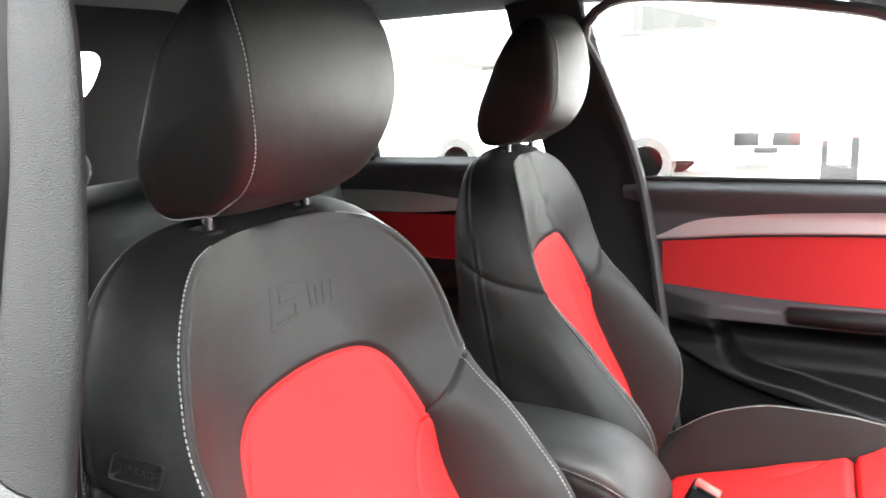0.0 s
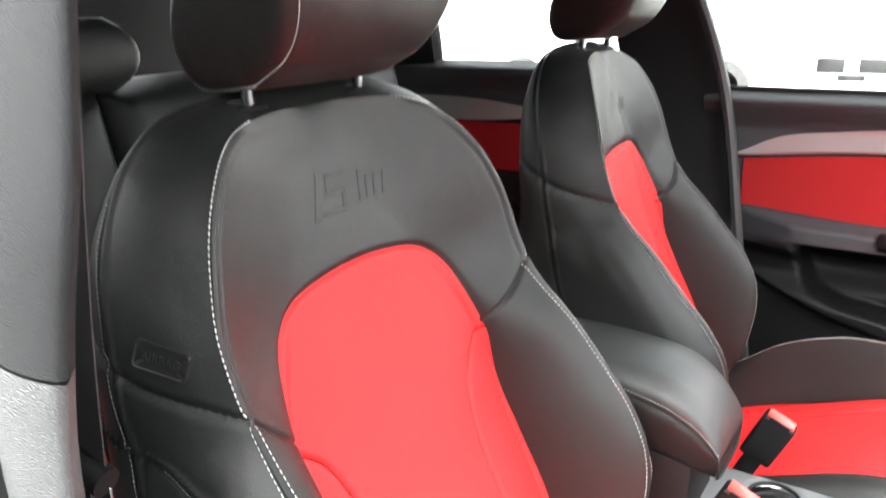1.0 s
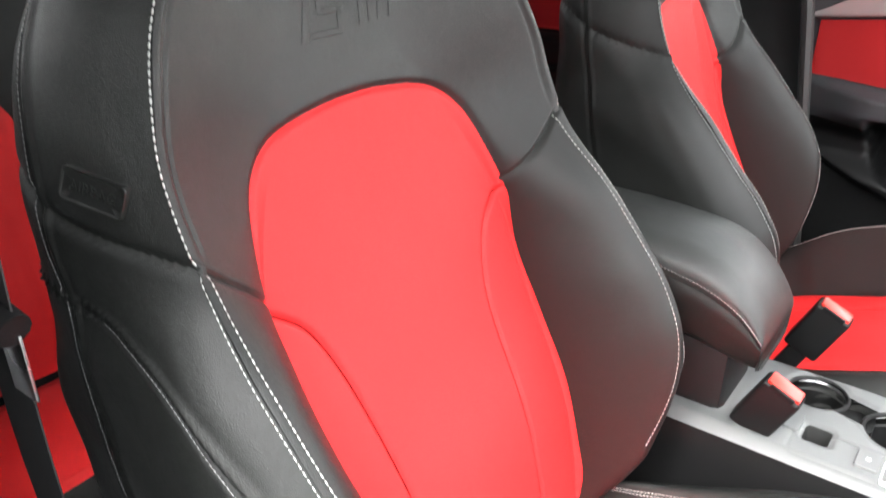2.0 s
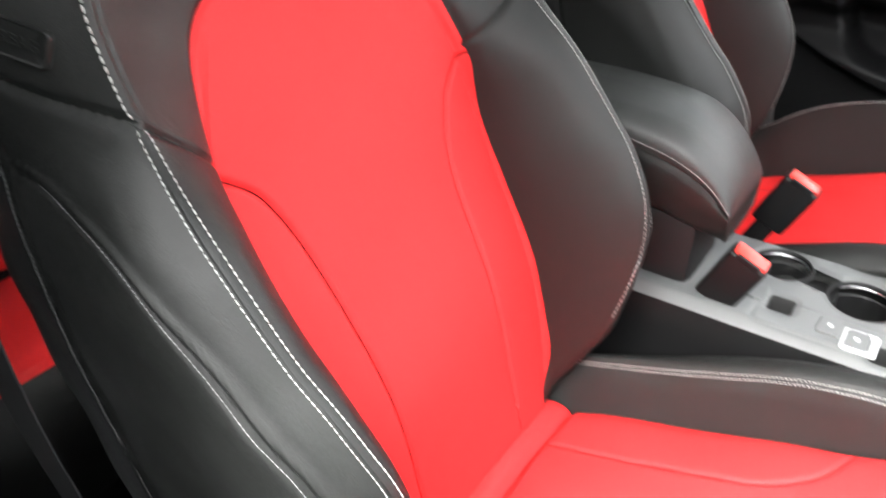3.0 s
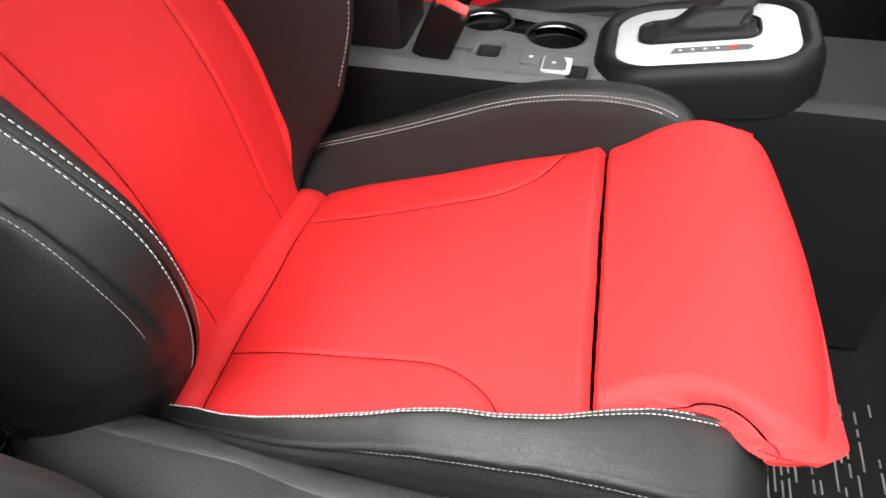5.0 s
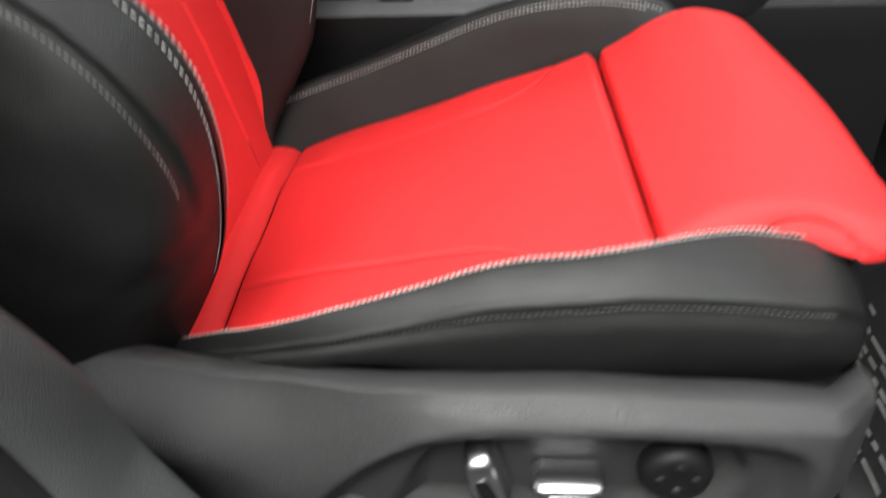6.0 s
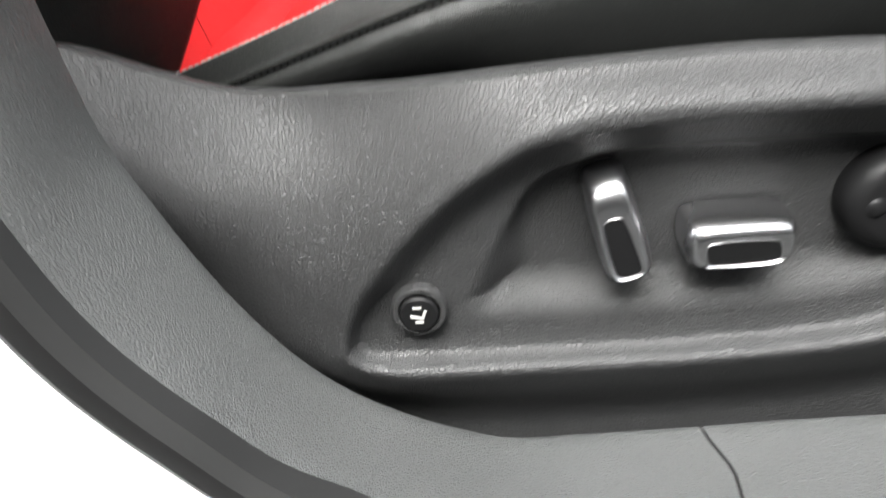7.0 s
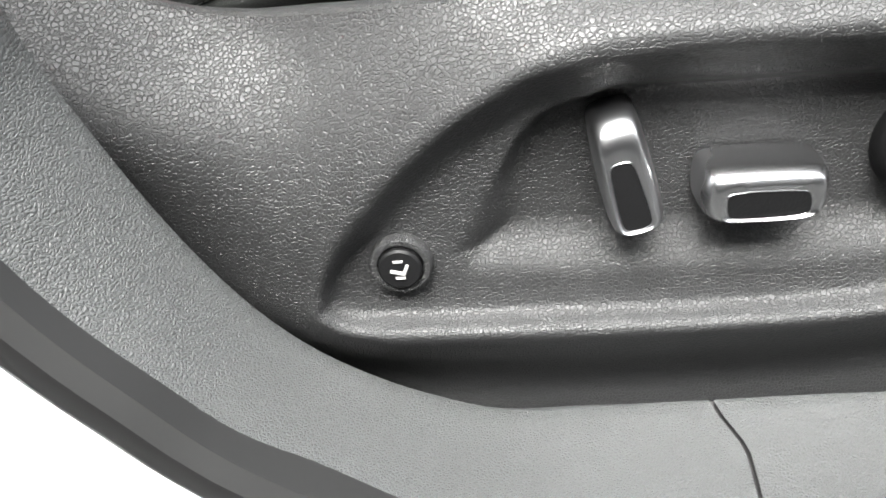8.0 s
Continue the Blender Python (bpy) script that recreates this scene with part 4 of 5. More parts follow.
# ---- pillar and sill trim by the open door ----
TRIM_IN = [(0.6, 0.46, 0.393), (0.25, 0.46, 0.393), (0.049, 0.46, 0.393), (-0.028, 0.46, 0.391), (-0.084, 0.455, 0.394), (-0.131, 0.446, 0.402), (-0.168, 0.438, 0.421), (-0.193, 0.434, 0.437), (-0.217, 0.432, 0.455), (-0.239, 0.43, 0.479), (-0.258, 0.43, 0.506), (-0.275, 0.43, 0.537),
           (-0.289, 0.429, 0.57), (-0.30, 0.424, 0.607), (-0.300, 0.412, 0.65), (-0.296, 0.392, 0.70), (-0.298, 0.371, 0.75), (-0.306, 0.352, 0.80), (-0.325, 0.336, 0.857), (-0.338, 0.322, 0.914), (-0.353, 0.317, 0.98), (-0.363, 0.322, 1.08), (-0.36, 0.322, 1.15), (-0.346, 0.324, 1.22), (-0.328, 0.33, 1.30), (-0.33, 0.345, 1.388), (-0.345, 0.363, 1.45), (-0.375, 0.387, 1.51), (-0.39, 0.41, 1.62)]
TRIM_OUT = [(0.6, 0.40, 0.32), (0.25, 0.40, 0.32), (0.04, 0.40, 0.322), (-0.06, 0.392, 0.337), (-0.15, 0.379, 0.393), (-0.198, 0.373, 0.428), (-0.23, 0.37, 0.454), (-0.249, 0.37, 0.472), (-0.266, 0.37, 0.493), (-0.282, 0.37, 0.513), (-0.298, 0.37, 0.537), (-0.312, 0.37, 0.567), (-0.325, 0.37, 0.61),
            (-0.335, 0.368, 0.65), (-0.343, 0.36, 0.70), (-0.348, 0.346, 0.75), (-0.357, 0.328, 0.82), (-0.372, 0.312, 0.90), (-0.392, 0.308, 0.98), (-0.408, 0.315, 1.08), (-0.412, 0.315, 1.15), (-0.405, 0.316, 1.22), (-0.385, 0.32, 1.30), (-0.375, 0.336, 1.388), (-0.385, 0.352, 1.45), (-0.405, 0.375, 1.51), (-0.42, 0.395, 1.62)]
N_TRIM = 220
tin, tout = curve(TRIM_IN, N_TRIM), curve(TRIM_OUT, N_TRIM)
out_dir = np.gradient(tout, axis=0)
out_dir /= np.linalg.norm(out_dir, axis=1)[:, None]
outward = np.stack([out_dir[:, 2], 0 * out_dir[:, 0], -out_dir[:, 0]], axis=1)
outward *= np.sign((outward * (tout - tin)).sum(axis=1))[:, None]
outward /= np.linalg.norm(outward, axis=1)[:, None]
q = np.linspace(0, 1, 18)
bow = 0.010 * np.sin(np.pi * q) ** 0.6
band = tin[:, None] * (1 - q)[None, :, None] + tout[:, None] * q[None, :, None]
band[:, :, 1] -= bow
lip = [tin + outward * b + np.array((0, a, 0)) for a, b in ((0.014, 0.014), (0.011, 0.010), (0.007, 0.006), (0.003, 0.002))]
full = np.concatenate([np.stack(lip, axis=1), band], axis=1)
f_split = full[:, :, 0] - (-0.012 - 0.2 * (full[:, :, 2] - 0.38) - 0.012 * smooth_step(0.375, 0.394, full[:, :, 2]))
f_cloth = full[:, :, 2] - (1.205 - 0.25 * (full[:, :, 0] + 0.36))
pillar_trim = cut_grid("pillar_trim", full, [f_split + 0.0012, f_cloth + 0.001], TRIM_GREY)
tagged(pillar_trim, "grained grey plastic lower pillar trim sweeping into the sill", "trim", kind="structure")
pillar_cloth = cut_grid("pillar_cover", full, [f_split + 0.0012, -f_cloth + 0.001], WEAVE)
tagged(pillar_cloth, "grey woven fabric upper pillar cover", "trim", kind="structure")
sill_trim = cut_grid("sill_trim", full, [-f_split + 0.0012], TRIM_GREY)
tagged(sill_trim, "grained grey plastic sill trim", "trim", kind="structure")
gap = cut_grid("trim_backing", full[:, 4:] + np.array((0, 0.004, 0)) + outward[:, None] * 0.004, [np.minimum(np.abs(f_split), np.abs(f_cloth))[:, 4:] - 0.01], RUBBER)
tagged(gap, "dark backing behind the joints of the trim", "trim", kind="structure")

# rubber door seal and painted body edge
def edge_strip(name, mat, label, profile):
    rows = [tout + outward * a + np.array((0, b, 0)) for a, b in profile]
    ob = loft(name, rows, mat, None, closed=False)
    return tagged(ob, label, "car body", kind="structure")


edge_strip("door_seal", RUBBER, "black rubber door seal", [(-0.002, 0.006), (-0.001, -0.012), (0.006, -0.018), (0.016, -0.018), (0.024, -0.012), (0.028, 0.0), (0.03, 0.02)])
edge_strip("door_frame", PAINT, "white painted door frame", [(0.022, 0.016), (0.04, 0.010), (0.06, 0.002), (0.075, -0.02), (0.09, -0.03), (0.3, -0.035), (0.32, 0.05)])

# ---- centre console ----
console = thing("centre_console", "dark plastic centre console between the front seats", "console")
CY = 1.122


CZ = 0.70
X, Yg = np.meshgrid(np.linspace(-0.34, 0.42, 305), np.linspace(CY - 0.1, CY + 0.1, 101))
CUPS = [(-0.146, 1.172, 0.036), (-0.046, 1.145, 0.041)]
hole = np.full(X.shape, 1.0)
for cx, cy, r in CUPS:
    hole = np.minimum(hole, np.hypot(X - cx, Yg - cy) - r)
bridge = line_distance(X, Yg, [(-0.146, 1.172), (-0.046, 1.145)]) - 0.02
hole = np.minimum(hole, bridge)
slots = [(-0.125, 1.082, 0.0145, 0.0155), (-0.009, 1.05, 0.0135, 0.0145)]
for sx, sy, hx, hy in slots:
    hole = np.minimum(hole, line_distance(X, Yg, rounded(sx, sy, hx, hy, 0.004), True))
rim_x = np.maximum(np.abs(Yg - CY) - 0.084, 0)
Zc = CZ - 1.6 * rim_x ** 1.2 + 0.004 * smooth_step(0.02, 0.3, X)
ring_edge = 0.003 * np.exp(-(hole / 0.004) ** 2)
frame_line = np.abs(line_distance(X, Yg, rounded(-0.062, 1.0615, 0.088, 0.0265, 0.01), True))
Zc = Zc + groove(frame_line, 0.0016, 0.0016)
cut_grid("console_top", np.stack([X, Yg, Zc - ring_edge], axis=2), [-hole, X - 0.045], CONSOLE_GREY, console, "satin grey console top")
cut_grid("console_front", np.stack([X, Yg, Zc - 0.006], axis=2), [0.043 - X], DARK, console)
for sgn in (-1, 1):
    rows = [np.stack([np.linspace(-0.34, 0.42, 40), np.full(40, CY + sgn * w), np.full(40, z)], axis=1) for w, z in ((0.1, CZ - 0.0105), (0.102, CZ - 0.02), (0.1035, CZ - 0.05), (0.106, 0.5), (0.108, 0.33))]
    loft("console_side", rows, DARK, console, closed=False)
for cx, cy, r in CUPS:
    rings = [[(cx + rr * math.cos(t), cy + rr * math.sin(t), z) for t in np.linspace(0, 2 * math.pi, 40, endpoint=False)] for rr, z in ((r + 0.001, CZ - 0.022), (r - 0.001, CZ - 0.024), (r - 0.002, CZ - 0.06), (r - 0.004, CZ - 0.078), (0.001, CZ - 0.079))]
    loft("cup_holder", rings, DARK, console, caps=False)
    tube("cup_trim", [(cx + (r - 0.001) * math.cos(t), cy + (r - 0.001) * math.sin(t), CZ - 0.010) for t in np.linspace(0.25, 2.5, 24)], 0.0018, CHROME, console, "thin bright cup holder trim", sides=6)
    tube("cup_lip", [(cx + r * math.cos(t), cy + r * math.sin(t), CZ - 0.006) for t in np.linspace(0, 2 * math.pi, 48)], 0.0032, DARK, console, sides=8)
bm = bmesh.new()
ring = rounded(-0.096, 1.1585, 0.02, 0.02, 0.008, 4)
top_v = [bm.verts.new((x, y, CZ - 0.016)) for x, y in ring]
low_v = [bm.verts.new((x, y, CZ - 0.08)) for x, y in ring]
bm.faces.new(top_v)
for k in range(len(ring)):
    bm.faces.new([low_v[k - 1], low_v[k], top_v[k], top_v[k - 1]])
part("cup_divider", bm, DARK, console, "black divider between the cup holders")
for sx, sy, hx, hy in slots:
    rings = [[(sx + (x - sx) * k, sy + (y - sy) * k, z) for x, y in rounded(sx, sy, hx, hy, 0.004, 4)] for k, z in ((1.05, CZ - 0.0025), (1.0, CZ - 0.004), (0.94, CZ - 0.024), (0.01, CZ - 0.025))]
    loft("slot", rings, RUBBER, console, "dark empty switch slot", caps=False)
for bx, by, nm, lab in ((-0.157, 1.089, "blank_button", "blank grey console button"), (-0.068, 1.066, "brake_button", "grey parking brake button"), (-0.038, 1.056, "hold_button", "grey hold button with pale mark")):
    rings = [[(x, y, z) for x, y in rounded(bx, by, 0.0125 * k, 0.0165 * k, 0.003, 4)] for k, z in ((1.0, CZ - 0.002), (1.0, CZ + 0.0022), (0.95, CZ + 0.0034), (0.85, CZ + 0.0036), (0.02, CZ + 0.003))]
    btn_ob = loft(nm, rings, CONSOLE_GREY, console, lab)
    if nm != "blank_button":
        box("button_mark", (bx - 0.0025, by - 0.0025, CZ + 0.0028), (bx + 0.0025, by + 0.0025, CZ + 0.0036), SILVER, btn_ob, bevel=0)
rings = [[(x, y, z) for x, y in rounded(-0.0345, 1.0555, 0.0175 + d, 0.0195 + d, 0.004, 4)] for d, z in ((0.0005, CZ - 0.001), (0.0005, CZ + 0.0014), (-0.001, CZ + 0.002), (-0.005, CZ + 0.0018), (-0.006, CZ - 0.001))]
loft("button_bezel", rings, PLATE, console, "bright bezel round the hold button", caps=False)
# gear selector on its rising plate
PX, PY, LEAN = 0.139, 1.119, 0.17


def sel(x, y, h):
    """A point above the rising selector plate."""
    return (x, y, CZ + LEAN * (x - 0.035) + h)


plate = rounded(PX, PY, 0.105, 0.080, 0.05, 12)
rings = [[sel(PX + (x - PX) * s, PY + (y - PY) * s, h) for x, y in plate] for s, h in ((1.3, -0.05), (1.27, -0.006), (1.24, 0.004), (1.17, 0.0145), (1.1, 0.017), (1.05, 0.015), (1.01, 0.009))]
loft("selector_surround", rings, DARK, console, "black padded selector surround")
rings = [[sel(PX + (x - PX) * s, PY + (y - PY) * s, h) for x, y in plate] for s, h in ((1.01, 0.006), (1.0, 0.0095), (0.97, 0.0105), (0.02, 0.0105))]
loft("selector_plate", rings, PLATE, console, "bright aluminium selector plate")
BX, BY = 0.131, 1.129
boot = rounded(0.0, 0.0, 0.068, 0.029, 0.018, 14)
rings = []
for t in np.linspace(0, 1, 34):
    s = 1 - 0.72 * t ** 0.62
    ring = []
    for x, y in boot:
        a = math.atan2(y / 0.029, x / 0.068)
        fold = 1 + (0.07 * math.sin(5 * a + 6 * t) + 0.05 * math.sin(8 * a - 9 * t + 1)) * math.sin(math.pi * min(1, 1.15 * t + 0.05)) ** 0.7
        ring.append(sel(BX + 0.05 * t ** 1.3 + x * s * fold, BY + 0.022 * t + y * (s + 0.1 * t) * fold, 0.0105 + 0.040 * t ** 1.1 + 0.002 * math.sin(14 * t)))
    rings.append(ring)
loft("gear_boot", rings, LEATHER, console, "creased black leather gear lever boot")
loft("boot_frame", [[sel(BX + x * k, BY + y * k, h) for x, y in boot] for k, h in ((1.06, 0.009), (1.06, 0.0135), (1.02, 0.0145), (0.98, 0.012))], DARK, console, "black frame round the boot", caps=False)
tube("gear_shaft", [sel(0.178, 1.15, 0.045), sel(0.19, 1.157, 0.058), sel(0.2, 1.163, 0.07)], 0.011, DARK, console, sides=14)
rings = []
for h, r in ((0.0, 0.012), (0.01, 0.016), (0.03, 0.02), (0.055, 0.022), (0.072, 0.019), (0.08, 0.01), (0.082, 0.001)):
    rings.append([sel(0.198 + h * 0.35 + 1.15 * r * math.cos(t), 1.162 + h * 0.1 + r * math.sin(t), 0.064 + h) for t in np.linspace(0, 2 * math.pi, 24, endpoint=False)])
knob = loft("gear_knob", rings, LEATHER, console, "black gear lever knob")
bm = bmesh.new()
quad = [bm.verts.new(sel(0.198 + h * 0.35 + dx, 1.162 + h * 0.1 - 0.0215, 0.064 + h)) for dx, h in ((-0.011, 0.018), (0.011, 0.018), (0.013, 0.05), (-0.013, 0.05))]
bm.faces.new(quad)
bmesh.ops.solidify(bm, geom=bm.faces[:], thickness=0.002)
part("knob_badge", bm, REDPLASTIC, knob, "dull red insert in the knob")
bm = bmesh.new()
strip = [(0.098, 1.0705), (0.186, 1.0705), (0.192, 1.0775), (0.186, 1.0835), (0.104, 1.0835)]
lo_v, hi_v = [bm.verts.new(sel(x, y, 0.0102)) for x, y in strip], [bm.verts.new(sel(x, y, 0.0116)) for x, y in strip]
bm.faces.new(hi_v)
for k in range(len(strip)):
    bm.faces.new([lo_v[k - 1], lo_v[k], hi_v[k], hi_v[k - 1]])
scale_ob = part("selector_strip", bm, CONSOLE_GREY, console, "grey selector scale", smooth=False)
for k in range(4):
    x0 = 0.108 + 0.014 * k
    box("scale_mark", sel(x0, 1.075, 0.0114), (x0 + 0.004, 1.079, sel(x0, 0, 0.0122)[2]), SILVER, scale_ob, bevel=0)
box("selector_lamp", sel(0.165, 1.074, 0.0114), (0.172, 1.08, sel(0.172, 0, 0.0124)[2]), REDPLASTIC, scale_ob, "small red selector marker", bevel=0)

# armrest on the console
armrest = thing("armrest", "leather centre armrest with light-toned lid and pale stitching", "armrest")
prof = [(-0.62, 0.90), (-0.5, 0.909), (-0.40, 0.911), (-0.33, 0.908), (-0.28, 0.901), (-0.245, 0.885), (-0.219, 0.861), (-0.202, 0.832), (-0.198, 0.806), (-0.201, 0.782)]
AY = CY - 0.008
top = curve(prof, 46)
seam_z = lambda x: float(along(np.array([x]), [(-0.62, 0.88), (-0.42, 0.878), (-0.34, 0.872), (-0.305, 0.866), (-0.256, 0.852), (-0.225, 0.832), (-0.2, 0.806)])[0])
lid, belly = [], []
for x, z in top:
    t = float(smooth_step(-0.30, -0.2, np.array(x)))
    sz = min(seam_z(x), z - 0.003)
    hw = 0.072 - 0.010 * t ** 2
    ring = [(hw, sz), (hw + 0.003, sz + 0.25 * (z - sz)), (hw, sz + 0.55 * (z - sz)), (hw - 0.014, sz + 0.85 * (z - sz)), (hw - 0.032, z), (0, z + 0.004)]
    ring = ring + [(-a, b) for a, b in ring[::-1][1:]]
    lid.append([(x, AY + a, b) for a, b in curve(ring, 41)])
    lo = min(0.79 - 0.022 * t, sz - 0.002)
    side = [(hw - 0.003, sz), (hw + 0.001, sz - 0.15 * (sz - lo)), (hw - 0.003, sz - 0.6 * (sz - lo)), (hw - 0.016, lo), (0, lo - 0.002)]
    side = side + [(-a, b) for a, b in side[::-1][1:]]
    belly.append([(x, AY + a, b) for a, b in curve(side, 33)])
# lid painted lighter than the sides in place of light from above
loft("armrest_pad", lid, LIT_LID_LEATHER, armrest, "padded leather lid, lightened as if lit from above")
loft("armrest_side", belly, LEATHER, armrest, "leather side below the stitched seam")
for k, off in ((-1, 0.0), (-3, 0.0)):
    stitches("stitching", [np.array([r[k] for r in (lid if k == -3 else belly)][:-3]) + (0, -0.0009, 0.0)], armrest, radius=0.0005)
box("armrest_base", (-0.62, CY - 0.066, 0.35), (-0.232, CY + 0.05, 0.79), DARK, armrest, bevel=0.012)

# ---- the far side: doors, pillar, windows ----
FY = 1.90


def front_door():
    d = thing("door_1", "closed front door, black upper trim with aluminium strip and red leather panel", "door", kind="structure")
    xs, zs = np.linspace(-0.47, 0.9, 160), np.linspace(0.3, 1.175, 220)
    X, Z = np.meshgrid(xs, zs)
    strip_lo = along(X, [(-0.6, 1.02), (-0.38, 1.034), (-0.2, 1.052), (0.0, 1.063), (0.5, 1.068), (1, 1.068)])
    strip_hi = along(X, [(-0.6, 1.02), (-0.39, 1.045), (-0.33, 1.075), (-0.2, 1.098), (0.0, 1.113), (0.5, 1.12), (1, 1.12)])
    arm_hi = along(X, [(-0.6, 0.92), (-0.37, 0.918), (-0.2, 0.905), (0.0, 0.9), (0.1, 0.90), (0.5, 0.93), (1, 0.95)])
    arm_lo = arm_hi - 0.075
    Y = FY + 0 * X
    Y = Y - 0.035 * smooth_step(1.09, 1.16, Z) + 0.03 * smooth_step(1.155, 1.178, Z)
    Y = Y + 0.012 * smooth_step(strip_lo + 0.004, strip_lo - 0.004, Z)
    Y = Y - 0.055 * smooth_step(arm_hi + 0.004, arm_hi - 0.012, Z) * smooth_step(arm_lo - 0.03, arm_lo + 0.03, Z) * smooth_step(-0.42, -0.25, X)
    Y = Y + 0.02 * smooth_step(arm_lo + 0.01, arm_lo - 0.04, Z)
    hole = line_distance(X, Z, curve([(-0.262, 0.86), (-0.258, 0.82), (-0.25, 0.785), (-0.23, 0.743), (-0.2, 0.724), (-0.154, 0.712), (-0.076, 0.699), (0.0, 0.679), (0.3, 0.62), (0.85, 0.55), (0.85, 0.86)], 120), True)
    lip = along(X, [(-0.6, 0.80), (-0.4, 0.775), (-0.309, 0.742), (-0.188, 0.693), (0, 0.647), (0.3, 0.59), (0.9, 0.52)])
    Y = Y - 0.03 * smooth_step(0.78, 0.72, Z) + 0.085 * smooth_step(0.004, -0.010, hole) + 0.035 * smooth_step(lip + 0.006, lip - 0.012, Z)
    G = np.stack([X, Y, Z], axis=2)
    red_top, red_end = strip_lo - 0.006, -0.385
    f_red = np.maximum(np.maximum(Z - red_top, arm_hi + 0.006 - Z), red_end - X)
    f_strip = np.maximum(Z - strip_hi, strip_lo - Z)
    cut_grid("door_panel", G, [-0.475 - X, Z - arm_lo], DARK, d)
    cut_grid("door_armrest", G, [-0.475 - X, Z - strip_lo, arm_lo - Z], SOFT_TRIM, d, "soft dark armrest of the door")
    cut_grid("door_top_trim", G, [-0.475 - X, strip_lo - Z], SOFT_TRIM, d, "soft dark grey upper door trim")
    cut_grid("inlay", G - (0, 0.004, 0), [f_red], RED_INLAY, d, "deep red leather door inlay")
    cut_grid("aluminium_strip", G - (0, 0.005, 0), [f_strip, -0.4 - X], ALU, d, "satin aluminium strip")
    tube("window_seal", [(x, FY - 0.004, 1.178) for x in np.linspace(-0.47, 0.9, 20)], 0.006, RUBBER, d, sides=6)
    tube("pull_handle", [(-0.1, FY - 0.03, 0.885), (0.0, FY - 0.055, 0.892), (0.15, FY - 0.06, 0.90), (0.35, FY - 0.05, 0.93)], 0.02, DARK, d, sides=12, n=20)
    return d


def rear_door():
    d = thing("door_2", "closed rear door, black trim with aluminium strip and red panel", "door", kind="structure")
    X, Z = np.meshgrid(np.linspace(-1.5, -0.62, 90), np.linspace(0.3, 1.225, 150))
    Y = FY + 0.01 - 0.035 * smooth_step(1.14, 1.2, Z) + 0.03 * smooth_step(1.205, 1.226, Z)
    Y = Y - 0.05 * smooth_step(0.945, 0.93, Z) * smooth_step(0.84, 0.88, Z)
    hi = along(X, [(-1.5, 1.125), (-1.0, 1.122), (-0.92, 1.112), (-0.8, 1.09), (-0.6, 1.07)])
    lo = along(X, [(-1.5, 1.078), (-1.0, 1.075), (-0.92, 1.082), (-0.8, 1.085), (-0.6, 1.07)])
    G = np.stack([X, Y, Z], axis=2)
    f_red = np.maximum(np.maximum(Z - 1.068, 0.945 - Z), X + 0.9)
    f_strip = np.maximum(np.maximum(Z - hi, lo - Z), X + 0.8)
    cut_grid("door_panel", G, [Z - lo], DARK, d)
    cut_grid("door_top_trim", G, [lo - Z], SOFT_TRIM, d, "soft dark grey upper door trim")
    cut_grid("inlay", G - (0, 0.004, 0), [f_red], RED_INLAY, d, "deep red leather door inlay")
    cut_grid("aluminium_strip", G - (0, 0.005, 0), [f_strip], ALU, d, "satin aluminium strip")
    return d


front_door()
rear_door()


def strip_between(name, a, b, mat, label, thick=0.05, n=40, bow=0.01, cat="pillar"):
    """A padded strip between two edges that run along it."""
    pa, pb = curve(a, n), curve(b, n)
    rows = []
    for t, o in ((0, thick), (0, 0.004), (0.06, -0.2 * bow), (0.3, -bow), (0.7, -bow), (0.94, -0.2 * bow), (1, 0.004), (1, thick)):
        r = pa * (1 - t) + pb * t
        r[:, 1] += o
        rows.append(r)
    ob = loft(name, rows, mat, None, closed=False)
    return tagged(ob, label, cat, kind="structure")


strip_between("b_pillar_trim", [(-0.335, 1.9, 0.45), (-0.385, 1.885, 0.86), (-0.438, 1.88, 1.185), (-0.51, 1.83, 1.42), (-0.56, 1.78, 1.62)],
              [(-0.66, 1.9, 0.45), (-0.66, 1.885, 0.86), (-0.66, 1.88, 1.185), (-0.70, 1.83, 1.42), (-0.73, 1.78, 1.62)], WEAVE, "dark centre pillar trim between the far doors")
pillar_seal = tube("pillar_seal", [(-0.325, 1.878, 0.45), (-0.375, 1.865, 0.86), (-0.428, 1.86, 1.185), (-0.50, 1.81, 1.42), (-0.535, 1.79, 1.5), (-0.5, 1.775, 1.555), (-0.4, 1.765, 1.575), (-0.1, 1.765, 1.535), (0.1, 1.76, 1.48), (0.4, 1.76, 1.3)], 0.012, SEAL, n=60)
tagged(pillar_seal, "black rubber door seal", "trim", kind="structure")
strip_between("c_pillar_trim", [(-1.18, 1.89, 1.2), (-1.17, 1.84, 1.42), (-1.12, 1.79, 1.6)], [(-1.6, 1.89, 1.2), (-1.6, 1.84, 1.42), (-1.6, 1.79, 1.6)], FABRIC, "dark rear pillar trim")
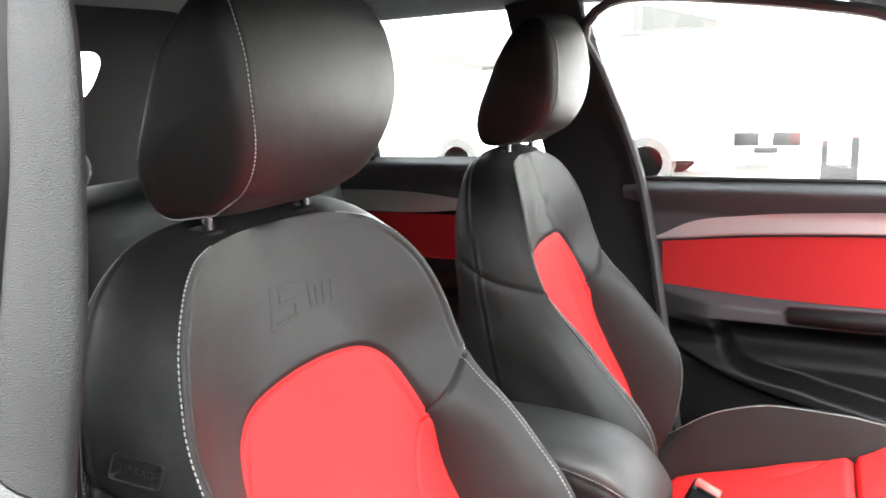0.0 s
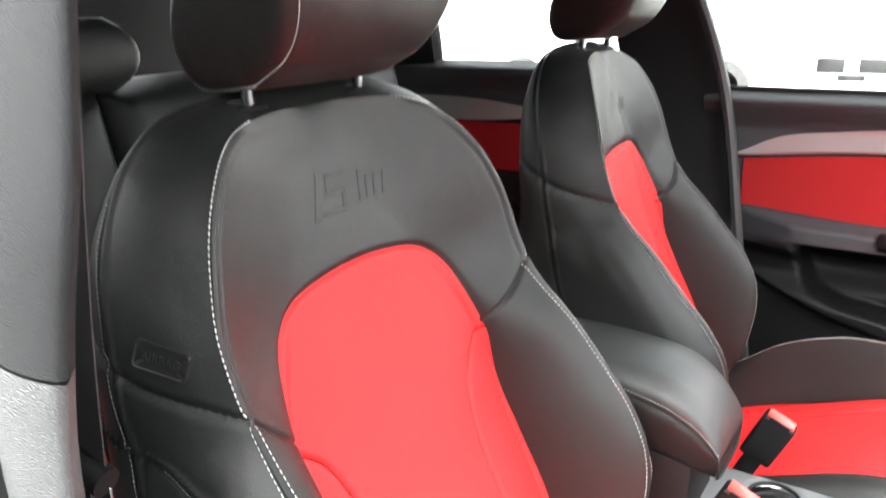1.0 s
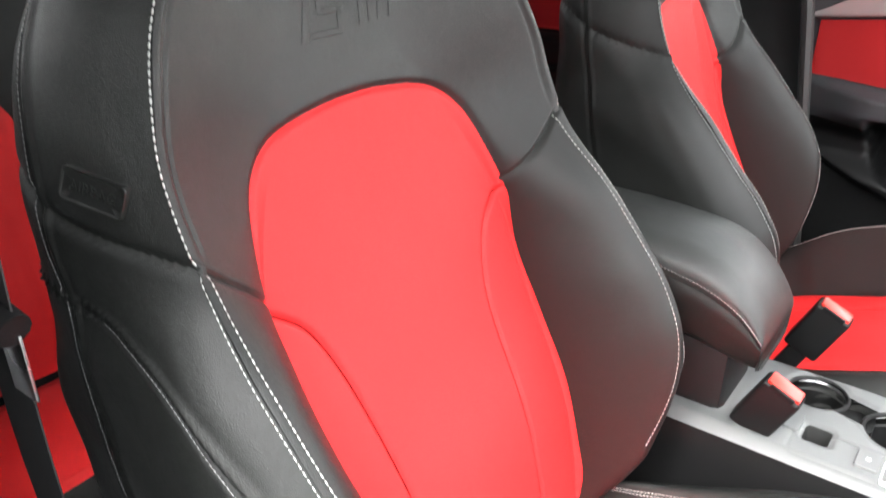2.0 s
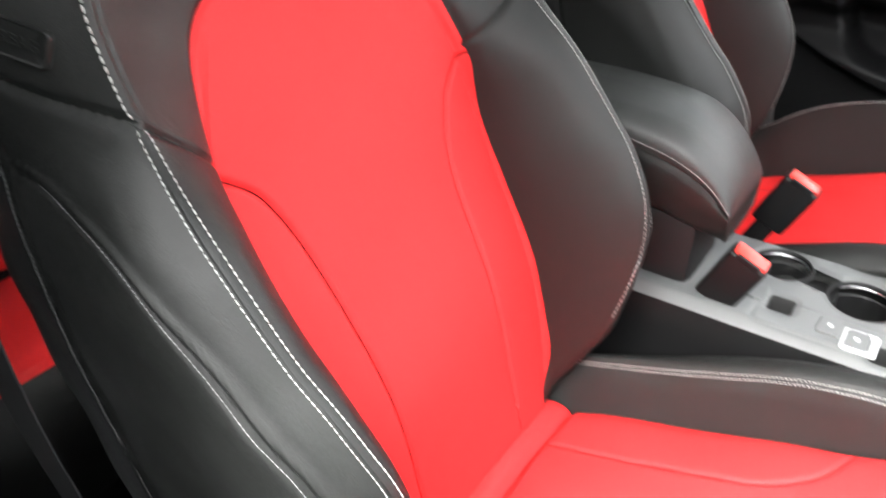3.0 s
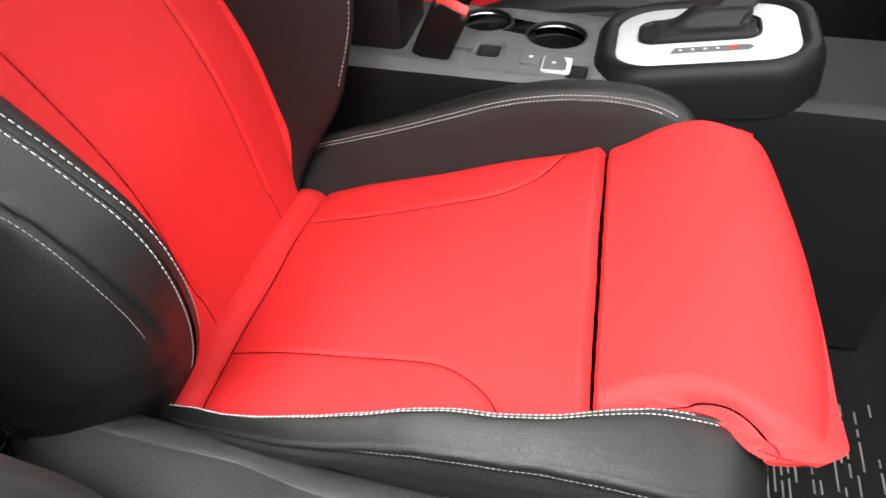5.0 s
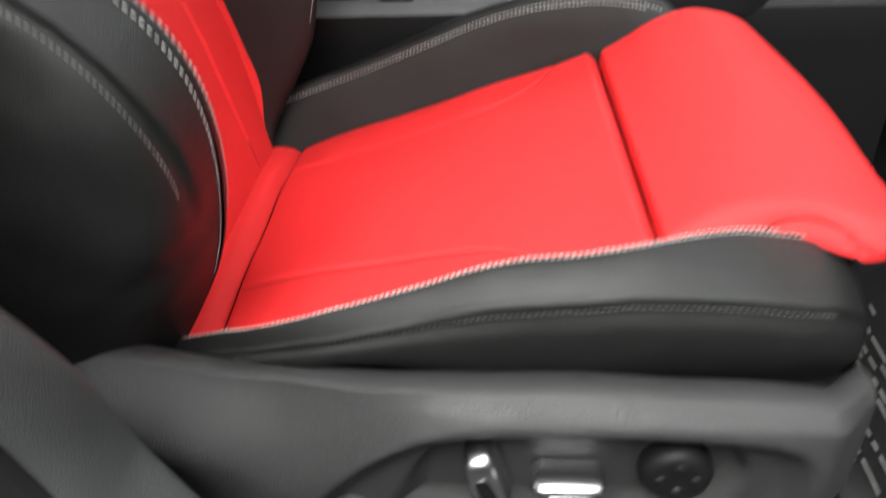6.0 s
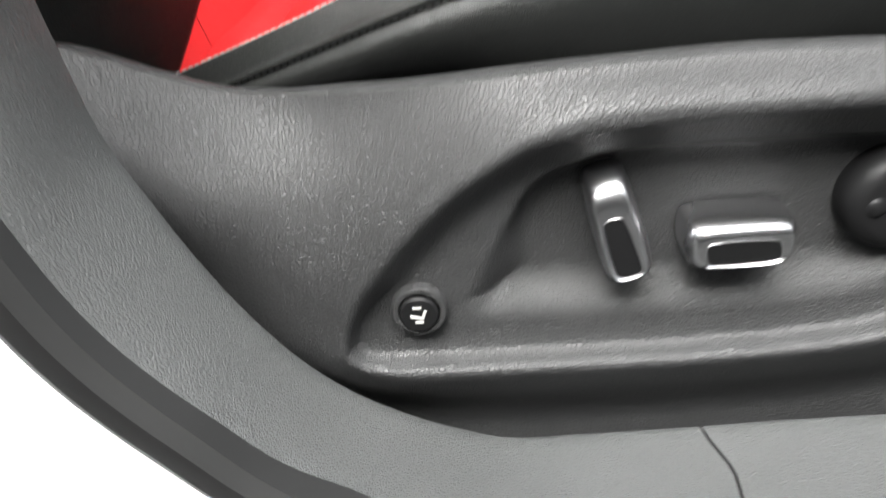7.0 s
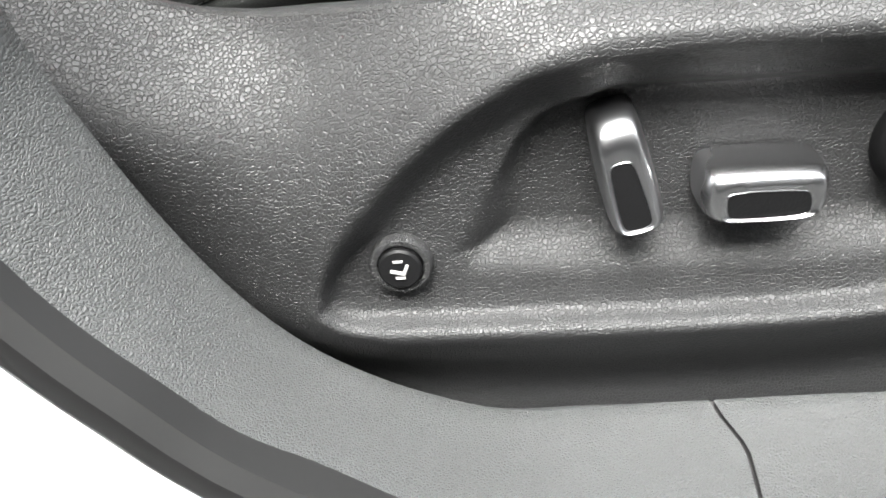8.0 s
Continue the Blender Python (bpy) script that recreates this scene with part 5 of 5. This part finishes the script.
# roof lining with its side rail
X, Yg = np.meshgrid(np.linspace(-1.9, 0.34, 80), np.linspace(0.36, 1.84, 60))
Zr = 1.63 - 0.06 * smooth_step(0.0, 0.4, X) - 0.05 * smooth_step(0.45, 0.75, np.abs(Yg - 1.1))
roof = cut_grid("ceiling", np.stack([X, Yg, Zr], axis=2), [np.full(X.shape, -1.0)], FABRIC)
tagged(roof, "dark fabric roof lining", "ceiling", kind="structure")
outer = loft("roof_panel", [np.stack([np.linspace(-1.95, 0.37, 30), np.full(30, y), 1.66 - 0.06 * smooth_step(0.0, 0.4, np.linspace(-1.95, 0.37, 30)) - d], axis=1) for y, d in ((0.34, 0.06), (0.5, 0.01), (1.1, 0.0), (1.7, 0.01), (1.86, 0.06))], PAINT, None, closed=False)
tagged(outer, "white painted roof panel", "car body", kind="structure")
strip_between("roof_rail_trim", [(-1.2, 1.86, 1.6), (-0.8, 1.86, 1.585), (-0.5, 1.85, 1.58), (-0.1, 1.85, 1.545), (0.1, 1.85, 1.49), (0.5, 1.86, 1.26)],
              [(-1.2, 1.74, 1.64), (-0.8, 1.74, 1.64), (-0.5, 1.74, 1.64), (-0.1, 1.74, 1.62), (0.1, 1.74, 1.58), (0.55, 1.74, 1.42)], FABRIC, "dark fabric roof rail trim")

# floor, bulkhead and tail
floor = box("floor", (-1.8, 0.35, 0.26), (0.95, 1.95, 0.31), CARPET, bevel=0.01)
tagged(floor, "dark carpeted car floor", "floor", kind="structure")
dash = loft("dashboard", [np.stack([np.full(20, x), np.linspace(0.36, 1.93, 20), np.full(20, z)], axis=1) for x, z in ((0.95, 0.3), (0.8, 0.5), (0.66, 0.75), (0.54, 0.86), (0.52, 1.0), (0.62, 1.08), (1.1, 1.08))], DARK, None, closed=False)
tagged(dash, "dark plastic lower dashboard and bulkhead", "dashboard", kind="structure")
Yg, Zg = np.meshgrid(np.linspace(0.33, 1.9, 120), np.linspace(0.3, 1.64, 100))
f_win = line_distance(Yg, Zg, rounded(1.03, 1.472, 0.38, 0.058, 0.04), True)
tail = cut_grid("wall_rear", np.stack([-1.9 + 0.35 * smooth_step(1.1, 1.7, Zg), Yg, Zg], axis=2), [-f_win], FABRIC)
tagged(tail, "dark tailgate lining with the rear window", "wall", kind="structure")
near_rear = loft("wall_near_rear", [np.stack([np.linspace(-1.9, -0.42, 24), np.full(24, y), np.full(24, z)], axis=1) for y, z in ((0.36, 0.3), (0.33, 0.6), (0.32, 1.0), (0.34, 1.16), (0.29, 1.17), (0.27, 0.6), (0.3, 0.3))], DARK, None, closed=False)
tagged(near_rear, "dark closed rear side wall behind the pillar", "wall", kind="structure")
# unseen; lengthened over the near rear window to darken the cabin's rear
near_quarter = loft("wall_near_quarter", [np.stack([np.linspace(-1.9, -0.85, 12), np.full(12, y), np.full(12, z)], axis=1) for y, z in ((0.34, 1.16), (0.36, 1.4), (0.42, 1.64))], FABRIC, None, closed=False)
tagged(near_quarter, "dark near quarter trim, extended unseen over the side window to block light", "wall", kind="structure")

# ---- rear bench ----


def rear_bench():
    bench = thing("rear_bench", "black leather rear bench with red centre panels", "car seat")
    for k, (y_lo, y_hi) in enumerate(((0.42, 0.97), (0.975, 1.80))):
        ys, zs = np.linspace(y_lo, y_hi, 70), np.linspace(0.62, 1.235, 90)
        Y, Z = np.meshgrid(ys, zs)
        edge = np.minimum(np.minimum(Y - y_lo, y_hi - Y), 1.235 - Z)
        c = 0.60 if k == 0 else 1.60
        f_red = line_distance(Y, Z, curve([(c - 0.14, 0.55), (c - 0.15, 0.8), (c - 0.13, 0.98), (c - 0.06, 1.045), (c + 0.06, 1.045), (c + 0.13, 0.98), (c + 0.15, 0.8), (c + 0.14, 0.55), (c - 0.14, 0.55)], 80)[:-1], True)
        puff = 0.03 * np.exp(-((Y - c) / 0.26) ** 6) * smooth_step(0.0, 0.2, np.abs(Y - c) * 0.7)
        X = -1.09 - 0.24 * (Z - 0.62) + puff - 0.05 * np.exp(-edge / 0.018) + groove(f_red, 0.006, 0.006)
        X = X + groove(line_distance(Y, Z, [(c - 0.07, 0.6), (c - 0.075, 0.9)]), 0.004, 0.004) + groove(line_distance(Y, Z, [(c + 0.07, 0.6), (c + 0.075, 0.9)]), 0.004, 0.004)
        G = np.stack([X, Y, Z], axis=2)
        cut_grid("backrest_cover", G, [-f_red], LEATHER, bench)
        cut_grid("backrest_insert", G, [f_red], RED, bench, "red leather panel")
        top = G[-1]
        loft("backrest_top", [top + np.array((dx, 0, dz)) for dx, dz in ((0, 0), (-0.03, 0.012), (-0.08, 0.012), (-0.12, -0.02), (-0.13, -0.3))], LEATHER, bench, closed=False)
    ss = curve([(-1.12, 0.585), (-1.05, 0.60), (-0.95, 0.625), (-0.84, 0.645), (-0.80, 0.63), (-0.775, 0.59), (-0.77, 0.52), (-0.78, 0.45)], 80)
    ys = np.linspace(0.42, 1.80, 150)
    Y = np.broadcast_to(ys, (80, 150))
    c = np.where(Y < 1.1, 0.62, 1.58)
    d = np.abs(Y - c)
    S = np.broadcast_to(np.arange(80)[:, None] / 79, Y.shape)
    f_red = np.maximum(d - 0.15, S - 0.60)
    lift = 0.02 * np.exp(-((d - 0.21) / 0.04) ** 2) + groove(f_red, 0.006, 0.006)
    G = np.stack([np.broadcast_to(ss[:, 0][:, None], Y.shape), Y, ss[:, 1][:, None] + lift], axis=2)
    cut_grid("cushion_cover", G, [-f_red], LEATHER, bench, flip=True)
    for side_f in (Y - 1.1, 1.1 - Y):
        cut_grid("cushion_insert", G, [f_red, side_f], RED, bench, "red leather panel", flip=True)
    box("bench_base", (-1.15, 0.43, 0.3), (-0.79, 1.79, 0.5), DARK, bench, bevel=0.02)
    for y in (0.62, 0.95, 1.58):
        rings = []
        for t in np.linspace(0, 1, 9):
            s = math.sin(math.pi * (0.08 + 0.84 * t)) ** 0.45
            pts = rounded(0, 0, 0.12 * s, 0.045 * s, 0.04 * s, 6)
            rings.append([(-1.29 + b - 0.015 * t, y + a, 1.235 + 0.125 * t) for a, b in pts])
        loft("rear_headrest", rings, LEATHER, bench)
    return bench


rear_bench()

# driver's belt that hangs by the pillar
belt = thing("seat_belt", "black belt webbing hanging beside the pillar", "seat belt")
rows = curve([(-0.43, 0.42, 1.52), (-0.45, 0.40, 1.30), (-0.475, 0.395, 1.10), (-0.49, 0.40, 0.9), (-0.49, 0.42, 0.7), (-0.47, 0.44, 0.48)], 50)
loft("webbing", [rows + np.array(o) for o in ((-0.023, 0, 0), (-0.023, -0.0012, 0), (0.023, -0.0012, 0), (0.023, 0, 0))], WEBBING, belt, closed=False)
tube("tongue_handle", [(-0.525, 0.392, 1.085), (-0.49, 0.388, 1.082), (-0.452, 0.392, 1.07)], 0.011, DARK, belt, "rounded black plastic tongue handle", n=12, sides=12)
box("tongue", (-0.478, 0.393, 1.02), (-0.452, 0.3955, 1.065), CHROME, belt, "bright metal belt tongue", bevel=0.001)

# ---- floor mats ----


MAT_RIB = material("grey_mat_rib", (0.11, 0.11, 0.105), 0.8, vary=0.2)


def floor_mat(x0, x1, y0, y1, seed):
    mat = thing("floor_mat", "black ribbed floor mat with broken pale lines", "floor mat", "floor mats")
    box("mat_body", (x0, y0, 0.309), (x1, y1, 0.317), CARPET, mat, bevel=0.003)
    rnd = random.Random(seed)
    verts, faces = [], []
    x = x0 + 0.015
    while x < x1 - 0.015:
        y = y0 + 0.015
        while y < y1 - 0.05:
            ln = rnd.choice((0.012, 0.02, 0.03, 0.045))
            if rnd.random() < 0.55:
                k = len(verts)
                for dx, dy, dz in ((0, 0, 0.3165), (0.003, 0, 0.3165), (0.003, ln, 0.3165), (0, ln, 0.3165), (0.0006, 0.0006, 0.3185), (0.0024, 0.0006, 0.3185), (0.0024, ln - 0.0006, 0.3185), (0.0006, ln - 0.0006, 0.3185)):
                    verts.append((x + dx, y + dy, dz))
                faces += [[k + 4, k + 5, k + 6, k + 7], [k, k + 1, k + 5, k + 4], [k + 1, k + 2, k + 6, k + 5], [k + 2, k + 3, k + 7, k + 6], [k + 3, k, k + 4, k + 7]]
            y += ln + 0.008
        x += 0.0085 if rnd.random() < 0.7 else 0.02
    tagged(mesh_object("pale_ribs", verts, faces, MAT_RIB, mat, smooth=False), kind="stuff")


floor_mat(0.12, 0.80, 0.45, 0.97, 5)
floor_mat(-0.76, -0.36, 0.45, 0.97, 6)

# ---- ground and surroundings ----
bm = bmesh.new()
bmesh.ops.create_grid(bm, x_segments=2, y_segments=2, size=600)
ground = part("ground", bm, GROUND)
tagged(ground, "dark worn asphalt ground", "ground", kind="structure")


paving = box("pavement", (-60.0, 2.2, -0.2), (60.0, 60.0, 0.02), PAVING, bevel=0.01)
tagged(paving, "pale sunlit paving beyond the car", "pavement", kind="structure")

# ---- outside, beyond the far windows ----


def glass_pane(name, pts, label):
    """A window pane of a few millimetres in the far doors."""
    m = bpy.data.materials.get("window_glass")
    if not m:
        m = bpy.data.materials.new("window_glass")
        m.use_nodes = True
        b = m.node_tree.nodes["Principled BSDF"]
        b.inputs["Base Color"].default_value = (0.93, 0.96, 0.95, 1)
        b.inputs["Transmission Weight"].default_value, b.inputs["Roughness"].default_value, b.inputs["IOR"].default_value = 1.0, 0.0, 1.45
    bm = bmesh.new()
    f = bm.faces.new([bm.verts.new(p) for p in pts])
    ext = bmesh.ops.extrude_face_region(bm, geom=[f])
    for v in ext["geom"]:
        if isinstance(v, bmesh.types.BMVert):
            v.co += Vector((0, 0.004, 0.0005))
    ob = part(name, bm, m, smooth=False)
    ob.visible_shadow = False
    return tagged(ob, label, "window", kind="structure")


glass_pane("window_1", [(-0.47, 1.905, 1.165), (0.9, 1.905, 1.165), (0.55, 1.86, 1.3), (0.1, 1.83, 1.5), (-0.1, 1.815, 1.56), (-0.55, 1.81, 1.6)], "clear front door window pane")
glass_pane("window_2", [(-1.35, 1.92, 1.21), (-0.62, 1.92, 1.21), (-0.7, 1.82, 1.6), (-1.3, 1.82, 1.6)], "clear rear door window pane")


def vehicle(name, x, y, length, height, label, mat):
    """A parked vehicle seen from its side, nose towards +x."""
    v = thing(name, label, "car")
    body = [(0.0, 0.35), (0.0, 0.75), (0.03, 0.95), (0.10, 1.02), (0.17, height * 0.96), (0.24, height), (0.62, height), (0.72, height * 0.95), (0.82, 1.0), (0.96, 0.9), (1.0, 0.7), (1.0, 0.35)]
    rings = []
    for dy, s in ((0, 0.94), (0.06, 1), (1.64, 1), (1.7, 0.94)):
        rings.append([(x + (a - 0.5) * length * (0.98 + 0.02 * s), y + dy + (0.14 if b > 1.0 and dy < 0.5 else -0.14 if b > 1.0 else 0), 0.35 + (b - 0.35) * s) for a, b in body])
    loft("body", rings, mat, v)
    for a in (0.2, 0.8):
        for dy in (-0.02, 1.5):
            r = 0.32
            ring = [[(x + (a - 0.5) * length + rr * math.cos(t), y + dy + w, r + rr * math.sin(t)) for t in np.linspace(0, 2 * math.pi, 24, endpoint=False)] for w, rr in ((0.0, 0.2), (0.0, r * 0.97), (0.03, r), (0.2, r), (0.22, 0.2))]
            loft("tyre", ring, RUBBER, v)
            loft("rim", [[(x + (a - 0.5) * length + rr * math.cos(t), y + dy - 0.004, r + rr * math.sin(t)) for t in np.linspace(0, 2 * math.pi, 20, endpoint=False)] for rr in (0.2, 0.02)], SILVER, v)
    for a0, a1 in ((0.19, 0.38), (0.41, 0.62)):
        box("side_window", (x + (a0 - 0.5) * length, y + 0.10, 1.06), (x + (a1 - 0.5) * length, y + 0.15, height * 0.93), PALE_GLASS, v, bevel=0.02)
    return v


vehicle("parked_car", -3.64, 9.55, 4.3, 1.42, "white parked hatchback on pale paving", PAINT)
vehicle("parked_car", 2.6, 17.0, 4.5, 1.55, "white parked car beside the road", PAINT)


def van(x, y):
    v = thing("parked_van", "white parked van with two small dark grilles", "van")
    box("body", (x - 0.85, y, 0.28), (x + 0.85, y + 4.2, 1.75), PAINT, v, bevel=0.12, segments=4)
    for dx in (-0.42, 0.06):
        box("grille", (x + dx - 0.0, y - 0.012, 0.42), (x + dx + 0.34, y + 0.02, 0.60), DARK, v, bevel=0.03)
    box("plate_panel", (x - 0.15, y - 0.01, 0.34), (x + 0.14, y + 0.02, 0.41), DARK, v, bevel=0.01)
    box("rear_bumper", (x - 0.86, y - 0.05, 0.2), (x + 0.86, y + 0.1, 0.33), PAINT, v, bevel=0.03)


van(-1.11, 10.5)


def tub(x, y):
    t = thing("plastic_tub", "dark open plastic tub on the paving", "tub")
    bm = bmesh.new()
    for lo, hi in (((-0.20, -0.15, 0.02), (0.20, 0.15, 0.2)), ((-0.20, -0.15, 0.2), (-0.13, 0.15, 0.5)), ((0.11, -0.15, 0.2), (0.20, 0.15, 0.54))):
        made = bmesh.ops.create_cube(bm, size=1)["verts"]
        for v in made:
            v.co = Vector([l + (h - l) * (c + 0.5) for l, h, c in zip(lo, hi, v.co)]) + Vector((x, y, 0))
    part("tub_body", bm, DARK, t, smooth=False)


tub(-0.285, 10.5)


def flyover():
    f = thing("flyover", "grey concrete beam of a flyover above the road", "bridge", kind="structure")
    rings = []
    for (x, y, z0, z1), k in (((-1.47, 9.0, 1.84, 2.09), 0.9), ((-1.5, 9.05, 1.82, 2.1), 1.0), ((-5.6, 18.0, 2.10, 2.42), 1.0), ((-9.6, 27.0, 2.4, 2.74), 1.0)):
        rings.append([(x - 0.8 * k, y - 0.3, z0), (x, y, z0), (x, y, z1), (x - 0.8 * k, y - 0.3, z1)])
    # the beam's shaded underside is given by this near-black colour
    loft("beam", rings, SHADE_CONCRETE, f)
    for x, y, z in ((-3.2, 12.0, 1.9), (-7.9, 22.4, 2.25)):
        tube("pier", [(x, y, 0.0), (x, y, z)], 0.22, CONCRETE, f, sides=20)


flyover()


def awning(x0, x1, y, z):
    a = thing("awning", "pale grey awning on slim posts beside the road", "awning")
    xm = x0 + 0.5 * (x1 - x0)
    # roof darkened in its colour so that it stays below white
    loft("roof", [[(x0, yy, z), (x1, yy, z - 0.2), (x1, yy, z - 0.1), (xm, yy, z + 0.26), (x0, yy, z + 0.07)] for yy in (y, y + 2.0)], SHADE_CONCRETE, a)
    for x in (x0 + 0.1, x1 - 0.1):
        tube("post", [(x, y + 0.1, 0.02), (x, y + 0.1, z - 0.03)], 0.035, SILVER, a)


awning(-9.3, -7.6, 16.0, 1.76)


def building(x0, x1, y, h, label):
    b = thing("house", label, "building")
    box("wall", (x0, y, 0), (x1, y + 6, h), CONCRETE, b, bevel=0.03)
    box("roof", (x0 - 0.3, y - 0.4, h), (x1 + 0.3, y + 6.3, h + 0.25), PAINT, b, bevel=0.03)
    first = None
    for i in range(int((x1 - x0) / 2.2)):
        for k in range(int(h / 2.6)):
            wx, wz = x0 + 0.6 + 2.2 * i, 0.9 + 2.6 * k
            w = new("window")
            w.parent = b
            box("pane", (wx, y - 0.01, wz), (wx + 1.1, y + 0.02, wz + 1.2), SILVER, w, bevel=0.01)
            box("sill", (wx - 0.05, y - 0.08, wz - 0.08), (wx + 1.15, y + 0.02, wz - 0.01), CONCRETE, w, bevel=0.01)


building(-26, -13, 17, 5.6, "pale plastered two-storey house")
building(-2, 16, 26, 8.0, "pale plastered three-storey house")
building(-19, -2.4, 30, 6.5, "pale plastered row of shops across the road")


def lamp_post(x, y):
    p = thing("street_lamp", "slim pale metal street lamp post", "street lamp")
    tube("pole", [(x, y, 0), (x, y, 3.0), (x, y, 6.0), (x + 0.3, y, 6.5), (x + 1.2, y, 6.6)], 0.06, SILVER, p, n=20)
    box("lantern", (x + 1.0, y - 0.12, 6.5), (x + 1.7, y + 0.12, 6.62), SILVER, p, bevel=0.03)


lamp_post(-1.08, 14)


def tree(x, y, h, seed):
    t = thing("street_tree", "small street tree with sunlit yellow-green leaves", "tree")
    rnd = random.Random(seed)
    tube("trunk", [(x, y, 0), (x + 0.05, y, h * 0.3), (x - 0.04, y + 0.05, h * 0.6), (x, y, h * 0.85)], 0.09, BARK, t, n=12)
    verts, faces = [], []
    for _ in range(26):
        a, r, z = rnd.uniform(0, 2 * math.pi), rnd.uniform(0.2, 1.3), h * rnd.uniform(0.45, 1.05)
        c = Vector((x + r * math.cos(a), y + r * math.sin(a), z))
        for _ in range(70):
            p = c + Vector((rnd.gauss(0, 0.25), rnd.gauss(0, 0.25), rnd.gauss(0, 0.18)))
            u = Vector((rnd.uniform(-1, 1), rnd.uniform(-1, 1), rnd.uniform(-0.6, 0.6))).normalized()
            w = u.orthogonal().normalized()
            k = len(verts)
            verts += [p, p + u * 0.05 + w * 0.03, p + u * 0.11, p + u * 0.05 - w * 0.03]
            faces.append([k, k + 1, k + 2, k + 3])
    tagged(mesh_object("crown", verts, faces, LEAF, t, smooth=False), kind="stuff")


LEAF = material("leaf", (0.12, 0.16, 0.03), 0.5, vary=0.3)
BARK = material("bark", (0.12, 0.09, 0.07), 0.9, bump=0.01, scale=40)
tree(-0.9, 16.5, 2.3, 3)

# unseen plain wall, added to keep low sky light off the near side
wall = box("sky_block_south", (-6.0, -0.95, 0.0), (5.0, -0.75, 1.9), SKY_BLOCK, bevel=0.02)
tagged(wall, "unseen dark wall added beside the car to block low sky", "wall", kind="structure")
